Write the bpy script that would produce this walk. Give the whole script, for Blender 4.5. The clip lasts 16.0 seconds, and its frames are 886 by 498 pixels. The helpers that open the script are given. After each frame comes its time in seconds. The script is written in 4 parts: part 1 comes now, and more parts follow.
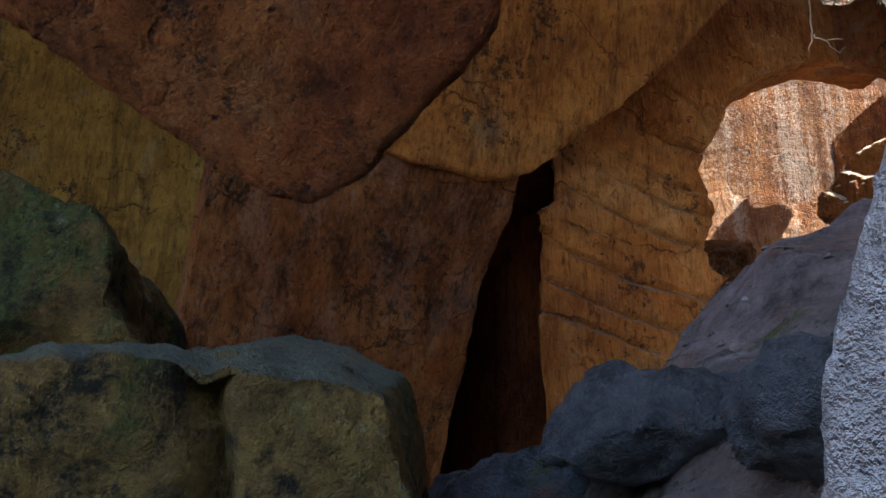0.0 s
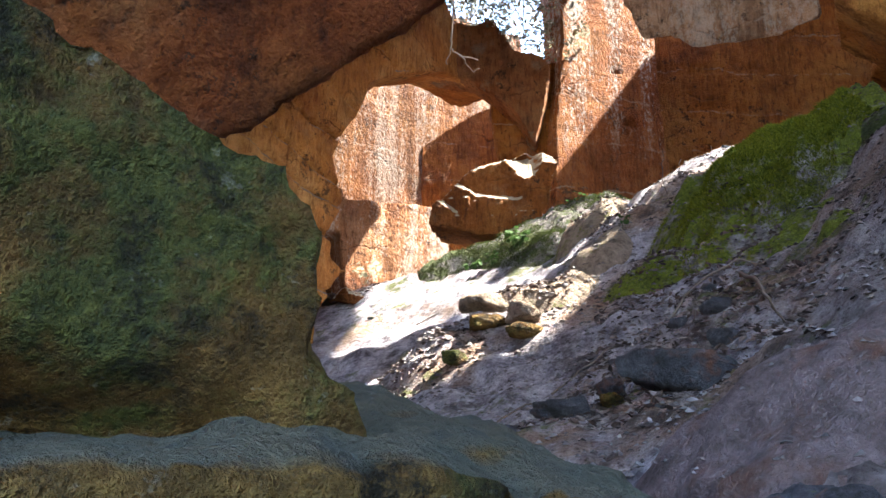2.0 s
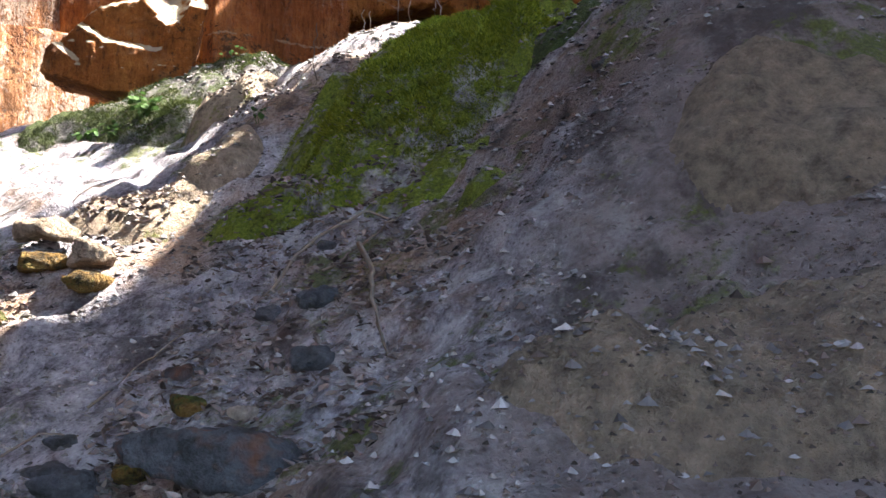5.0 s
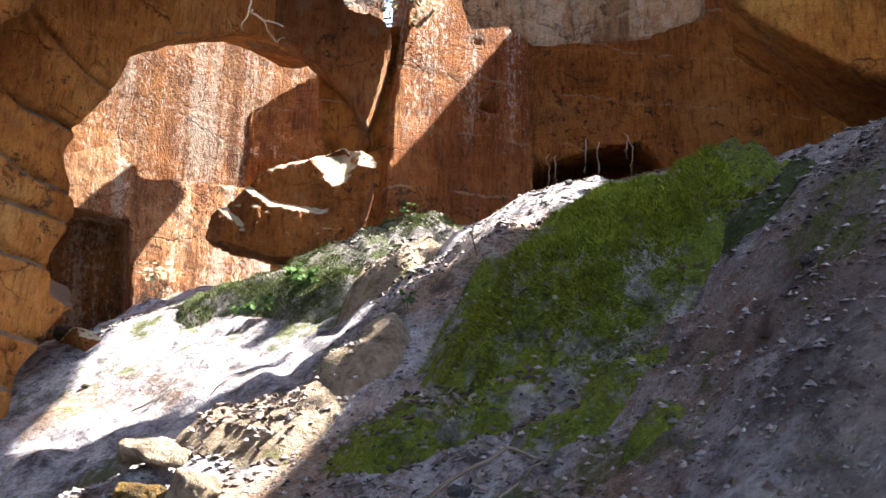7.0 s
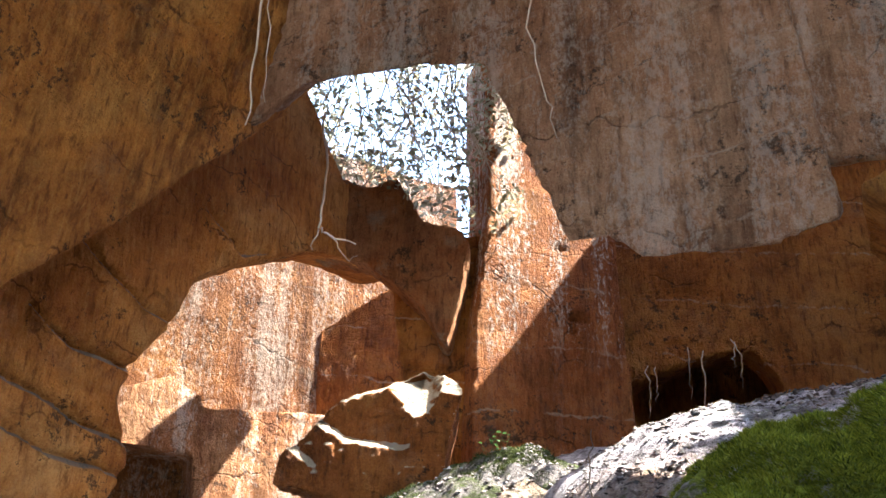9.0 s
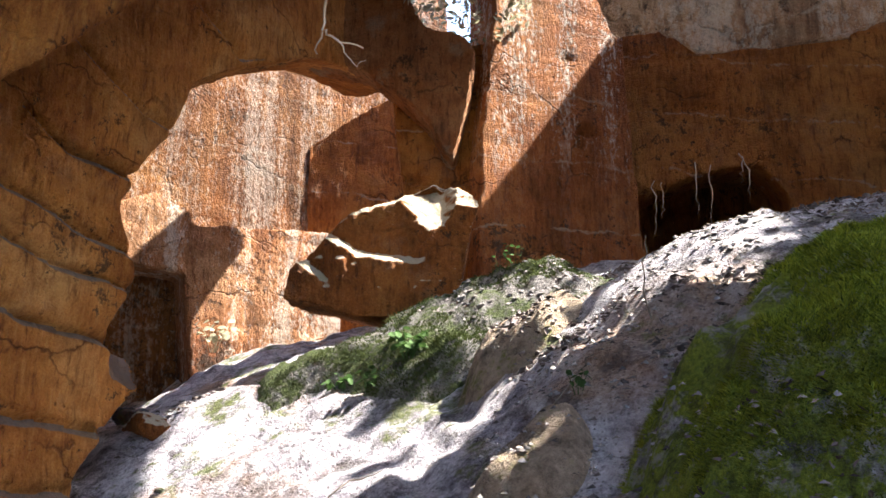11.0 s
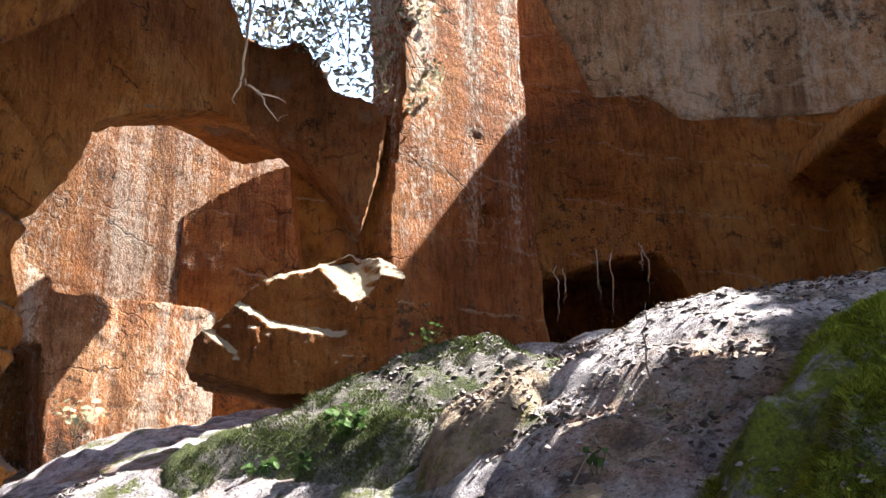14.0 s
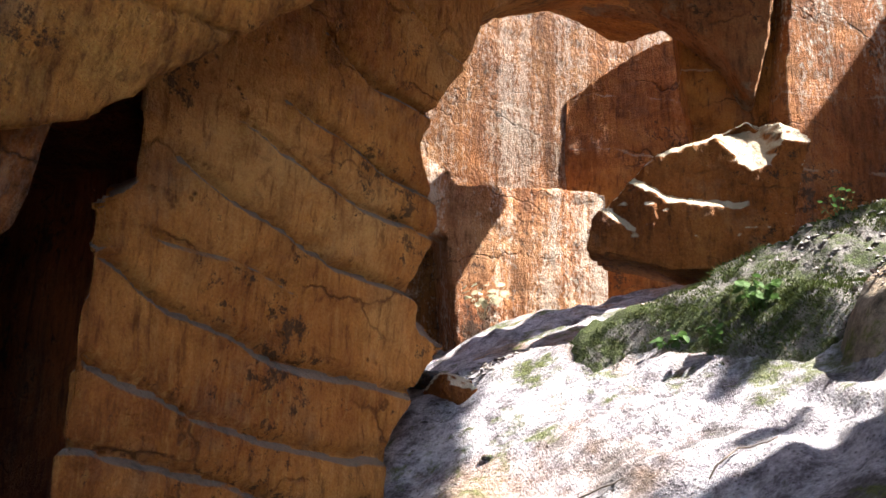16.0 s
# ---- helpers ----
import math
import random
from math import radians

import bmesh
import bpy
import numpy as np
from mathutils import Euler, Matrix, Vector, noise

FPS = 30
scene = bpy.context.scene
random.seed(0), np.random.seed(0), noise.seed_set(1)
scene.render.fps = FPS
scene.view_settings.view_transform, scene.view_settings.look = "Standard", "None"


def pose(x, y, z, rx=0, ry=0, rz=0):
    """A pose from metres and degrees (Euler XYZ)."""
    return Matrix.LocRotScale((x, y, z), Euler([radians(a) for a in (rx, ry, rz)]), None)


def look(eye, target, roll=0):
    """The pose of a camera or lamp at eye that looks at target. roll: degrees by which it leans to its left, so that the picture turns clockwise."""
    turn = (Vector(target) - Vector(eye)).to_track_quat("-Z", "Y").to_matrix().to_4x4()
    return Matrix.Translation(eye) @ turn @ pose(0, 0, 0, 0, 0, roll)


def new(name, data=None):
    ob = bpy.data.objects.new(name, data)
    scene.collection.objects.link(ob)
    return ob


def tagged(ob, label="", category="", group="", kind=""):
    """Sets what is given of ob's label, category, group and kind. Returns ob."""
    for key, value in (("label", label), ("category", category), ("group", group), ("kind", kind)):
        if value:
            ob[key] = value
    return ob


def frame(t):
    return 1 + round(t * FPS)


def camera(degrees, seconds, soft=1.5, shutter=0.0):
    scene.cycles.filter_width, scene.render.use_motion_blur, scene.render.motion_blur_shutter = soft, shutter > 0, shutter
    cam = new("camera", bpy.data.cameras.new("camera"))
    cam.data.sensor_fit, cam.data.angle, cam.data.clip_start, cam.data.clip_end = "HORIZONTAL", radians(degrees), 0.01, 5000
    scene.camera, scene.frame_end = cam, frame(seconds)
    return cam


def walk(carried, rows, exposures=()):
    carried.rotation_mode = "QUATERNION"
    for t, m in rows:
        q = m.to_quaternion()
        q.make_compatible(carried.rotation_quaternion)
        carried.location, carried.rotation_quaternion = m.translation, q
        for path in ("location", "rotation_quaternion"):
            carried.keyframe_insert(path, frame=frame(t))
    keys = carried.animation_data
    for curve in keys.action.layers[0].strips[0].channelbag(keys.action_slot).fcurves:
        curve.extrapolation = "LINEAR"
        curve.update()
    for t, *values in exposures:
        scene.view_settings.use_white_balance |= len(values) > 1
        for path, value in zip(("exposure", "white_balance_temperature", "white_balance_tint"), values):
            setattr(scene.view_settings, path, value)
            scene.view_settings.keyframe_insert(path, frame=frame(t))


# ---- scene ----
cam = camera(47.3, 16.0)
METRES, EYE, TILT, LEAN, TURN = 8.0, 1.5, 21.0, 0.0, 35.0
ROWS = [
    (0.0, 0.0, 0.0, 0.0, -0.0, 0.0, 0.0),
    (0.5, -0.0485, 0.0275, -0.007, -6.31, -0.78, -1.94),
    (1.0, -0.0954, 0.0535, -0.0129, -14.97, -0.7, -5.1),
    (1.5, -0.1293, 0.0972, -0.0135, -21.39, -0.67, -7.69),
    (2.0, -0.1404, 0.1213, 0.0025, -28.5, 0.44, -10.33),
    (2.5, -0.1571, 0.1626, 0.0056, -37.89, 1.97, -12.17),
    (3.0, -0.1394, 0.1897, 0.0209, -46.81, -0.34, -14.22),
    (5.5, 0.0465, 0.2543, 0.127, -43.14, -7.66, -14.81),
    (6.0, 0.0615, 0.2723, 0.1419, -40.07, -5.85, -14.84),
    (6.5, 0.08, 0.2946, 0.1461, -36.64, -6.1, -14.48),
    (7.0, 0.1179, 0.326, 0.1581, -32.69, -3.53, -13.24),
    (7.5, 0.1363, 0.3534, 0.1767, -30.23, 0.09, -12.32),
    (8.0, 0.1429, 0.3877, 0.1774, -29.76, 2.04, -11.66),
    (8.5, 0.1447, 0.4104, 0.1807, -29.14, 4.22, -11.29),
    (9.0, 0.1557, 0.4399, 0.1817, -28.71, 6.81, -11.03),
    (9.5, 0.1657, 0.4573, 0.1852, -28.61, 2.2, -10.07),
    (10.0, 0.1611, 0.4688, 0.1797, -28.37, -1.73, -10.71),
    (12.5, 0.0912, 0.5842, 0.1163, -39.56, -1.1, -11.76),
    (13.0, 0.0896, 0.6037, 0.1114, -41.38, 0.21, -12.78),
    (13.5, 0.0952, 0.6183, 0.1099, -41.09, 2.12, -13.19),
    (14.0, 0.0945, 0.6255, 0.1098, -42.48, 5.59, -13.08),
    (14.5, 0.0932, 0.6282, 0.1104, -41.24, 7.8, -12.89),
    (15.0, 0.093, 0.6309, 0.1072, -36.1, 4.79, -12.57),
    (15.5, 0.0916, 0.6355, 0.1025, -29.35, 0.28, -11.4),
    (16.0, 0.0876, 0.642, 0.0964, -21.08, -4.92, -9.44),
]
walk(cam, [(t, pose(0, 0, EYE, TILT, LEAN, TURN) @ pose(METRES * x, METRES * y, METRES * z, 90 + pitch, roll, yaw)) for t, x, y, z, yaw, pitch, roll in ROWS],
     exposures=[(0.0, 2.5), (0.3, 2.8), (0.8, 3.4), (1.2, 3.3), (2.0, 3.35), (3.2, 3.5), (5.5, 3.38), (7.0, 3.3), (8.5, 3.4), (10.2, 3.22), (12.5, 2.82), (14.0, 2.92), (15.0, 3.3), (15.5, 3.3), (16.0, 2.95)])

# ---- world and sun ----
SUN_FROM = Vector((0.55, 0.08, 0.82)).normalized()
world = bpy.data.worlds.new("world")
scene.world = world
world.use_nodes = True
sky = world.node_tree.nodes.new("ShaderNodeTexSky")
sky.sky_type, sky.sun_disc = "NISHITA", False
sky.sun_elevation = math.asin(SUN_FROM.z)
sky.sun_rotation = math.atan2(SUN_FROM.x, SUN_FROM.y)
back = world.node_tree.nodes["Background"]
back.inputs["Strength"].default_value = 0.15
world.node_tree.links.new(sky.outputs[0], back.inputs["Color"])
sun = new("sun", bpy.data.lights.new("sun", "SUN"))
sun.data.energy, sun.data.angle, sun.data.color = 4.6, radians(0.6), (1.0, 0.93, 0.82)
sun.matrix_world = look(SUN_FROM * 40, (0, 0, 0))


# ---- materials ----
class Nodes:
    """A short way to wire a material."""

    def __init__(self, name, roughness=0.9):
        self.mat = bpy.data.materials.new(name)
        self.mat.use_nodes = True
        self.tree = self.mat.node_tree
        self.bsdf = self.tree.nodes["Principled BSDF"]
        self.bsdf.inputs["Roughness"].default_value = roughness
        self.bsdf.inputs["Specular IOR Level"].default_value = 0.25
        self.coord = self.node("ShaderNodeTexCoord").outputs["Object"]

    def node(self, kind, **values):
        n = self.tree.nodes.new(kind)
        for key, value in values.items():
            n.inputs[key.replace("_", " ")].default_value = value
        return n

    def link(self, a, b):
        self.tree.links.new(a, b)

    def stretch(self, x, y, z, turn=(0, 0, 0)):
        m = self.node("ShaderNodeMapping", Scale=(x, y, z), Rotation=[radians(a) for a in turn])
        self.link(self.coord, m.inputs["Vector"])
        return m.outputs[0]

    def noise(self, scale, detail=6.0, rough=0.6, vec=None, distortion=0.0):
        n = self.node("ShaderNodeTexNoise", Scale=scale, Detail=detail, Roughness=rough, Distortion=distortion)
        self.link(vec or self.coord, n.inputs["Vector"])
        return n.outputs["Fac"]

    def ramp(self, fac, *stops):
        n = self.node("ShaderNodeValToRGB")
        ramp = n.color_ramp
        while len(ramp.elements) < len(stops):
            ramp.elements.new(0.5)
        for e, (pos, col) in zip(ramp.elements, stops):
            e.position = pos
            e.color = (*col, 1) if not isinstance(col, (int, float)) else (col, col, col, 1)
        self.link(fac, n.inputs["Fac"])
        return n.outputs["Color"]

    def mix(self, fac, a, b, blend="MIX"):
        n = self.tree.nodes.new("ShaderNodeMix")
        n.data_type, n.blend_type = "RGBA", blend
        for value, socket in ((fac, n.inputs[0]), (a, n.inputs[6]), (b, n.inputs[7])):
            if isinstance(value, (int, float)):
                socket.default_value = value
            elif isinstance(value, tuple):
                socket.default_value = (*value, 1)
            else:
                self.link(value, socket)
        return n.outputs[2]

    def sum(self, a, b, op="ADD"):
        n = self.tree.nodes.new("ShaderNodeMath")
        n.operation = op
        for value, socket in ((a, n.inputs[0]), (b, n.inputs[1])):
            if isinstance(value, (int, float)):
                socket.default_value = value
            else:
                self.link(value, socket)
        return n.outputs[0]

    def finish(self, colour, height=None, depth=0.02, strength=1.0):
        if isinstance(colour, tuple):
            self.bsdf.inputs["Base Color"].default_value = (*colour, 1)
        else:
            self.link(colour, self.bsdf.inputs["Base Color"])
        if height is not None:
            b = self.node("ShaderNodeBump", Strength=strength, Distance=depth)
            self.link(height, b.inputs["Height"])
            self.link(b.outputs[0], self.bsdf.inputs["Normal"])
        return self.mat


def quarry_stone(name, dark, mid, light, crust=0.0, streaks=0.7, stain=0.35, dust=0.0, slant=0.0, lit_dust=(0.62, 0.54, 0.42), seams=None, lit_crust_from=None):
    """Cut sandstone: blotches, water streaks down the face, short pick marks, pits and pale crust."""
    n = Nodes(name)
    blot = n.noise(0.8, 5, 0.62, distortion=0.4)
    mid_noise = n.noise(5.5, 5, 0.65)
    streak = n.noise(1.0, 6, 0.65, n.stretch(4.2, 4.2, 0.42, (0, slant, 0)))
    pick = n.noise(1.0, 3, 0.6, n.stretch(27, 27, 5.5, (0, slant, 0)))
    grain = n.noise(70, 3, 0.75)
    axes = n.node("ShaderNodeSeparateXYZ")
    n.link(n.coord, axes.inputs[0])
    height = axes.outputs["Z"]
    pit = n.node("ShaderNodeTexVoronoi", Scale=9.0, Randomness=1.0)
    n.link(n.coord, pit.inputs["Vector"])
    holes = n.sum(n.ramp(pit.outputs["Distance"], (0.0, 1.0), (0.16, 0.0)), n.ramp(mid_noise, (0.5, 0.0), (0.62, 1.0)), "MULTIPLY")
    c = n.ramp(blot, (0.33, dark), (0.5, mid), (0.68, light))
    c = n.mix(n.ramp(mid_noise, (0.36, 0.5), (0.54, 0.0)), c, tuple(v * 0.7 for v in dark))
    c = n.mix(n.ramp(streak, (0.5, 0.0), (0.68, streaks)), c, tuple(v * 0.3 for v in dark))
    c = n.mix(n.ramp(pick, (0.52, 0.0), (0.72, 0.38)), c, light)
    c = n.mix(n.ramp(pick, (0.3, 0.65), (0.46, 0.0)), c, tuple(v * 0.4 for v in dark))
    c = n.mix(n.ramp(n.noise(1.7, 5, 0.7), (0.55, 0.0), (0.7, stain)), c, (0.30, 0.27, 0.20))
    c = n.mix(0.45, c, n.ramp(grain, (0.3, 0.2), (0.7, 0.9)), "SOFT_LIGHT")
    c = n.mix(holes, c, tuple(v * 0.2 for v in dark))
    grime = n.sum(n.noise(11, 8, 0.82), n.sum(n.noise(1.3, 4, 0.6), 0.7, "MULTIPLY"))
    c = n.mix(n.ramp(grime, (0.94, 0.0), (1.06, 0.8)), c, (0.022, 0.014, 0.009))
    fissure = n.node("ShaderNodeTexVoronoi", Scale=1.0)
    fissure.feature = "DISTANCE_TO_EDGE"
    bent = n.node("ShaderNodeVectorMath")
    n.link(n.stretch(0.55, 0.55, 1.5), bent.inputs[0])
    wander = n.node("ShaderNodeTexNoise", Scale=3.0, Detail=5.0)
    n.link(n.coord, wander.inputs["Vector"])
    scaled = n.mix(0.65, (0.0, 0.0, 0.0), wander.outputs["Color"])
    n.link(scaled, bent.inputs[1])
    n.link(bent.outputs[0], fissure.inputs["Vector"])
    lines = n.sum(n.ramp(fissure.outputs["Distance"], (0.0, 0.8), (0.018, 0.0)), n.ramp(n.noise(1.9, 3, 0.6), (0.45, 0.0), (0.6, 1.0)), "MULTIPLY")
    c = n.mix(lines, c, tuple(v * 0.25 for v in dark))
    if crust:
        spots = n.sum(n.noise(26, 5, 0.8, n.stretch(1, 1, 0.55)), n.sum(n.noise(1.0, 4, 0.6, n.stretch(3.4, 3.4, 0.22)), -0.5))
        cover = n.ramp(spots, (0.5, 0.0), (0.64, crust))
        # Above this height the crust also stands for sun on the face.
        if lit_crust_from:
            clamp = n.node("ShaderNodeMapRange", From_Min=lit_crust_from + 0.8, From_Max=lit_crust_from + 1.5)
            n.link(n.sum(height, n.sum(streak, 1.8, "MULTIPLY")), clamp.inputs["Value"])
            cover = n.sum(cover, n.sum(clamp.outputs[0], 0.06), "MULTIPLY")
        c = n.mix(cover, c, (0.70, 0.62, 0.54))
    if seams:
        gap, slope = seams
        level = n.sum(n.sum(n.sum(height, n.sum(axes.outputs["X"], slope, "MULTIPLY")), 1 / gap, "MULTIPLY"), n.sum(n.noise(1.4, 5, 0.7), 0.5, "MULTIPLY"))
        off = n.sum(n.sum(n.sum(level, 0, "FRACT"), -0.5), 0, "ABSOLUTE")
        seam = n.sum(n.ramp(off, (0.0, 0.45), (0.014, 0.3), (0.028, 0.0)), n.ramp(n.noise(3.1, 5, 0.8), (0.47, 0.0), (0.58, 1.0)), "MULTIPLY")
        c = n.mix(seam, c, (0.55, 0.45, 0.36))
    # Upturned faces go paler: dust, with the light on ledges painted in.
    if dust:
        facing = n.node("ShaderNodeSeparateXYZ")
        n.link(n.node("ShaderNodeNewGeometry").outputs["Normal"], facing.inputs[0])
        c = n.mix(n.ramp(n.sum(facing.outputs["Z"], n.sum(mid_noise, 0.5, "MULTIPLY")), (0.62, 0.0), (0.8, dust)), c, lit_dust)
    h = n.sum(n.sum(pick, 0.7, "MULTIPLY"), n.sum(n.sum(n.noise(13, 6, 0.75), 1.5, "MULTIPLY"), n.sum(grain, 0.4, "MULTIPLY")))
    h = n.sum(n.sum(h, n.sum(holes, -1.2, "MULTIPLY")), n.sum(lines, -0.8, "MULTIPLY"))
    return n.finish(c, h, 0.075, 1.0)


STONE = quarry_stone("quarry_stone", (0.28, 0.084, 0.013), (0.57, 0.215, 0.04), (0.68, 0.34, 0.09), streaks=0.75, stain=0.2, slant=-22)
STONE_WALL = quarry_stone("sawn_stone", (0.20, 0.055, 0.009), (0.40, 0.13, 0.022), (0.50, 0.21, 0.05), streaks=0.5, stain=0.15, seams=(0.62, 0.08))
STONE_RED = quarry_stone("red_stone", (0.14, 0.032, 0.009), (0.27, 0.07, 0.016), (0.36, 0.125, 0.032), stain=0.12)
STONE_DRIP = quarry_stone("dripping_stone", (0.12, 0.034, 0.008), (0.27, 0.085, 0.018), (0.40, 0.17, 0.05), streaks=0.9, stain=0.05, crust=0.1, slant=-14)
# Pale tops are dust and, put into the colour, sun on the ledges.
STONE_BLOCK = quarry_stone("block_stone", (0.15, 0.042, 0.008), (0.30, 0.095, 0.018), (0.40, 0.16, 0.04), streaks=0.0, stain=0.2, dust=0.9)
STONE_YELLOW = quarry_stone("yellow_stone", (0.17, 0.085, 0.012), (0.28, 0.15, 0.025), (0.38, 0.23, 0.05))
STONE_TONGUE = quarry_stone("tongue_stone", (0.16, 0.05, 0.014), (0.34, 0.12, 0.034), (0.40, 0.20, 0.09), streaks=0.4, stain=0.8)
STONE_STREAK = quarry_stone("streaked_stone", (0.12, 0.038, 0.009), (0.215, 0.076, 0.017), (0.29, 0.13, 0.038), crust=0.3, streaks=0.5, seams=(0.72, 0.03))
STONE_STEP = quarry_stone("step_stone", (0.22, 0.07, 0.022), (0.40, 0.16, 0.06), (0.50, 0.26, 0.13), crust=0.6, streaks=0.5, stain=0.1)
STONE_WHITE = quarry_stone("white_crusted_stone", (0.20, 0.058, 0.014), (0.37, 0.115, 0.028), (0.47, 0.19, 0.06), crust=0.95, streaks=0.35, stain=0.15, seams=(0.66, -0.05), lit_crust_from=7.35)
STONE_GREY = quarry_stone("grey_stone", (0.24, 0.11, 0.055), (0.42, 0.215, 0.115), (0.54, 0.33, 0.20), crust=0.35, seams=(0.5, -0.2))
# Grey on upturned crack lips stands for caught skylight as well as dust.
STONE_PALE = quarry_stone("pale_stone", (0.36, 0.108, 0.018), (0.58, 0.22, 0.045), (0.68, 0.34, 0.11), streaks=0.3, stain=0.2, dust=0.75, lit_dust=(0.17, 0.165, 0.16))


def earth():
    n = Nodes("earth")
    big = n.noise(0.8, 5, 0.65)
    mid = n.noise(6, 6, 0.72)
    fine = n.noise(45, 5, 0.8)
    c = n.ramp(mid, (0.34, (0.13, 0.115, 0.13)), (0.46, (0.38, 0.355, 0.41)), (0.6, (0.66, 0.635, 0.69)))
    c = n.mix(n.ramp(big, (0.5, 0.0), (0.62, 0.75)), c, (0.36, 0.22, 0.13))
    c = n.mix(0.7, c, n.ramp(fine, (0.34, 0.0), (0.66, 1.0)), "SOFT_LIGHT")
    crumbs = n.node("ShaderNodeTexVoronoi", Scale=34.0)
    n.link(n.coord, crumbs.inputs["Vector"])
    c = n.mix(n.ramp(crumbs.outputs["Distance"], (0.0, 0.9), (0.3, 0.0)), c, (0.05, 0.037, 0.034))
    place = n.node("ShaderNodeSeparateXYZ")
    n.link(n.coord, place.inputs[0])
    soil = n.sum(n.sum(place.outputs["X"], n.sum(big, 2.4, "MULTIPLY")), n.sum(n.sum(place.outputs["Y"], -0.55, "MULTIPLY"), 2.7))
    c = n.mix(n.ramp(n.sum(soil, 0.25, "MULTIPLY"), (0.25, 0.0), (0.48, 0.85)), c, n.mix(mid, (0.035, 0.025, 0.022), (0.31, 0.235, 0.215)))
    damp = n.noise(2.3, 5, 0.7)
    c = n.mix(n.ramp(damp, (0.37, 0.75), (0.47, 0.0)), c, (0.055, 0.043, 0.042))
    moss = n.sum(n.noise(1.1, 5, 0.7), n.sum(n.noise(8, 5, 0.75), 0.4, "MULTIPLY"))
    green = n.ramp(fine, (0.3, (0.035, 0.05, 0.01)), (0.7, (0.17, 0.20, 0.035)))
    c = n.mix(n.ramp(moss, (0.76, 0.0), (0.84, 0.85)), c, green)
    h = n.sum(n.sum(mid, 1.4, "MULTIPLY"), n.sum(fine, 0.8, "MULTIPLY"))
    h = n.sum(h, n.ramp(crumbs.outputs["Distance"], (0.0, 0.5), (0.3, 0.0)))
    return n.finish(c, h, 0.09)


def mossy(name, bare, amount, dark=(0.03, 0.05, 0.008), bright=(0.17, 0.2, 0.03), pale=0.0, mottle=0.0, rust=0.0, dust=0.0):
    n = Nodes(name)
    big = n.noise(2.2, 5, 0.7)
    fine = n.noise(55, 4, 0.8)
    mid = n.noise(10, 6, 0.75)
    rock_colour = n.ramp(mid, (0.3, tuple(v * 0.3 for v in bare)), (0.52, bare), (0.7, tuple(v * 1.6 for v in bare)))
    green = n.ramp(n.sum(n.sum(fine, 0.6, "MULTIPLY"), n.sum(mid, 0.4, "MULTIPLY")), (0.34, dark), (0.62, bright))
    c = n.mix(n.ramp(n.sum(big, n.sum(mid, 0.5, "MULTIPLY")), (amount, 0.0), (amount + 0.1, 1.0)), rock_colour, green)
    if pale:
        c = n.mix(n.ramp(n.noise(18, 4, 0.8), (0.62, 0.0), (0.7, pale)), c, (0.42, 0.42, 0.36))
    if rust:
        c = n.mix(n.ramp(n.noise(3.1, 4, 0.7), (0.56, 0.0), (0.66, rust)), c, (0.24, 0.10, 0.05))
    if mottle:
        c = n.mix(n.ramp(n.noise(7.5, 6, 0.8), (0.38, mottle), (0.5, 0.0)), c, (0.012, 0.012, 0.008))
    # Upward faces take a cooler tone: dust plus skylight put into the colour.
    if dust:
        facing = n.node("ShaderNodeSeparateXYZ")
        n.link(n.node("ShaderNodeNewGeometry").outputs["Normal"], facing.inputs[0])
        c = n.mix(n.ramp(n.sum(facing.outputs["Z"], n.sum(mid, 0.5, "MULTIPLY")), (0.78, 0.0), (1.1, dust)), c, n.mix(fine, (0.05, 0.065, 0.055), (0.2, 0.23, 0.2)))
    return n.finish(c, n.sum(n.sum(mid, 2.2, "MULTIPLY"), fine), 0.06)


EARTH = earth()
MOSS = mossy("moss", (0.46, 0.43, 0.46), 0.625, (0.035, 0.06, 0.008), (0.25, 0.30, 0.03), mottle=0.6, pale=0.5)
MOSS_DULL = mossy("dull_moss", (0.26, 0.24, 0.24), 0.68, (0.014, 0.024, 0.008), (0.085, 0.11, 0.03), mottle=0.5)
MOSS_ROCK = mossy("moss_rock", (0.20, 0.115, 0.03), 0.72, (0.012, 0.025, 0.01), (0.13, 0.14, 0.03), pale=0.4, mottle=0.85)
# Its dusted top also carries the skylight that falls on the ledge.
LEDGE_ROCK = mossy("ledge_rock", (0.22, 0.14, 0.04), 0.76, (0.012, 0.022, 0.01), (0.12, 0.12, 0.03), pale=0.3, mottle=0.95, dust=0.8)
DARK_ROCK = mossy("dark_rock", (0.11, 0.115, 0.135), 0.86, mottle=0.6, rust=0.7)
SOIL_ROCK = mossy("soil_rock", (0.21, 0.16, 0.12), 0.92, (0.04, 0.04, 0.015), (0.2, 0.17, 0.06))
SAND_ROCK = mossy("sand_rock", (0.40, 0.31, 0.235), 0.82, (0.04, 0.05, 0.012), (0.20, 0.21, 0.05), mottle=0.4)
NEAR_SOIL = mossy("near_soil", (0.25, 0.195, 0.20), 0.99, (0.03, 0.035, 0.012), (0.14, 0.12, 0.04), rust=0.5)
# Near-white base colour stands for full sun on the rock.
SUNLIT_ROCK = mossy("sunlit_rock", (0.62, 0.56, 0.55), 1.3)
PALE_ROCK = mossy("pale_rock", (0.5, 0.42, 0.36), 1.2)


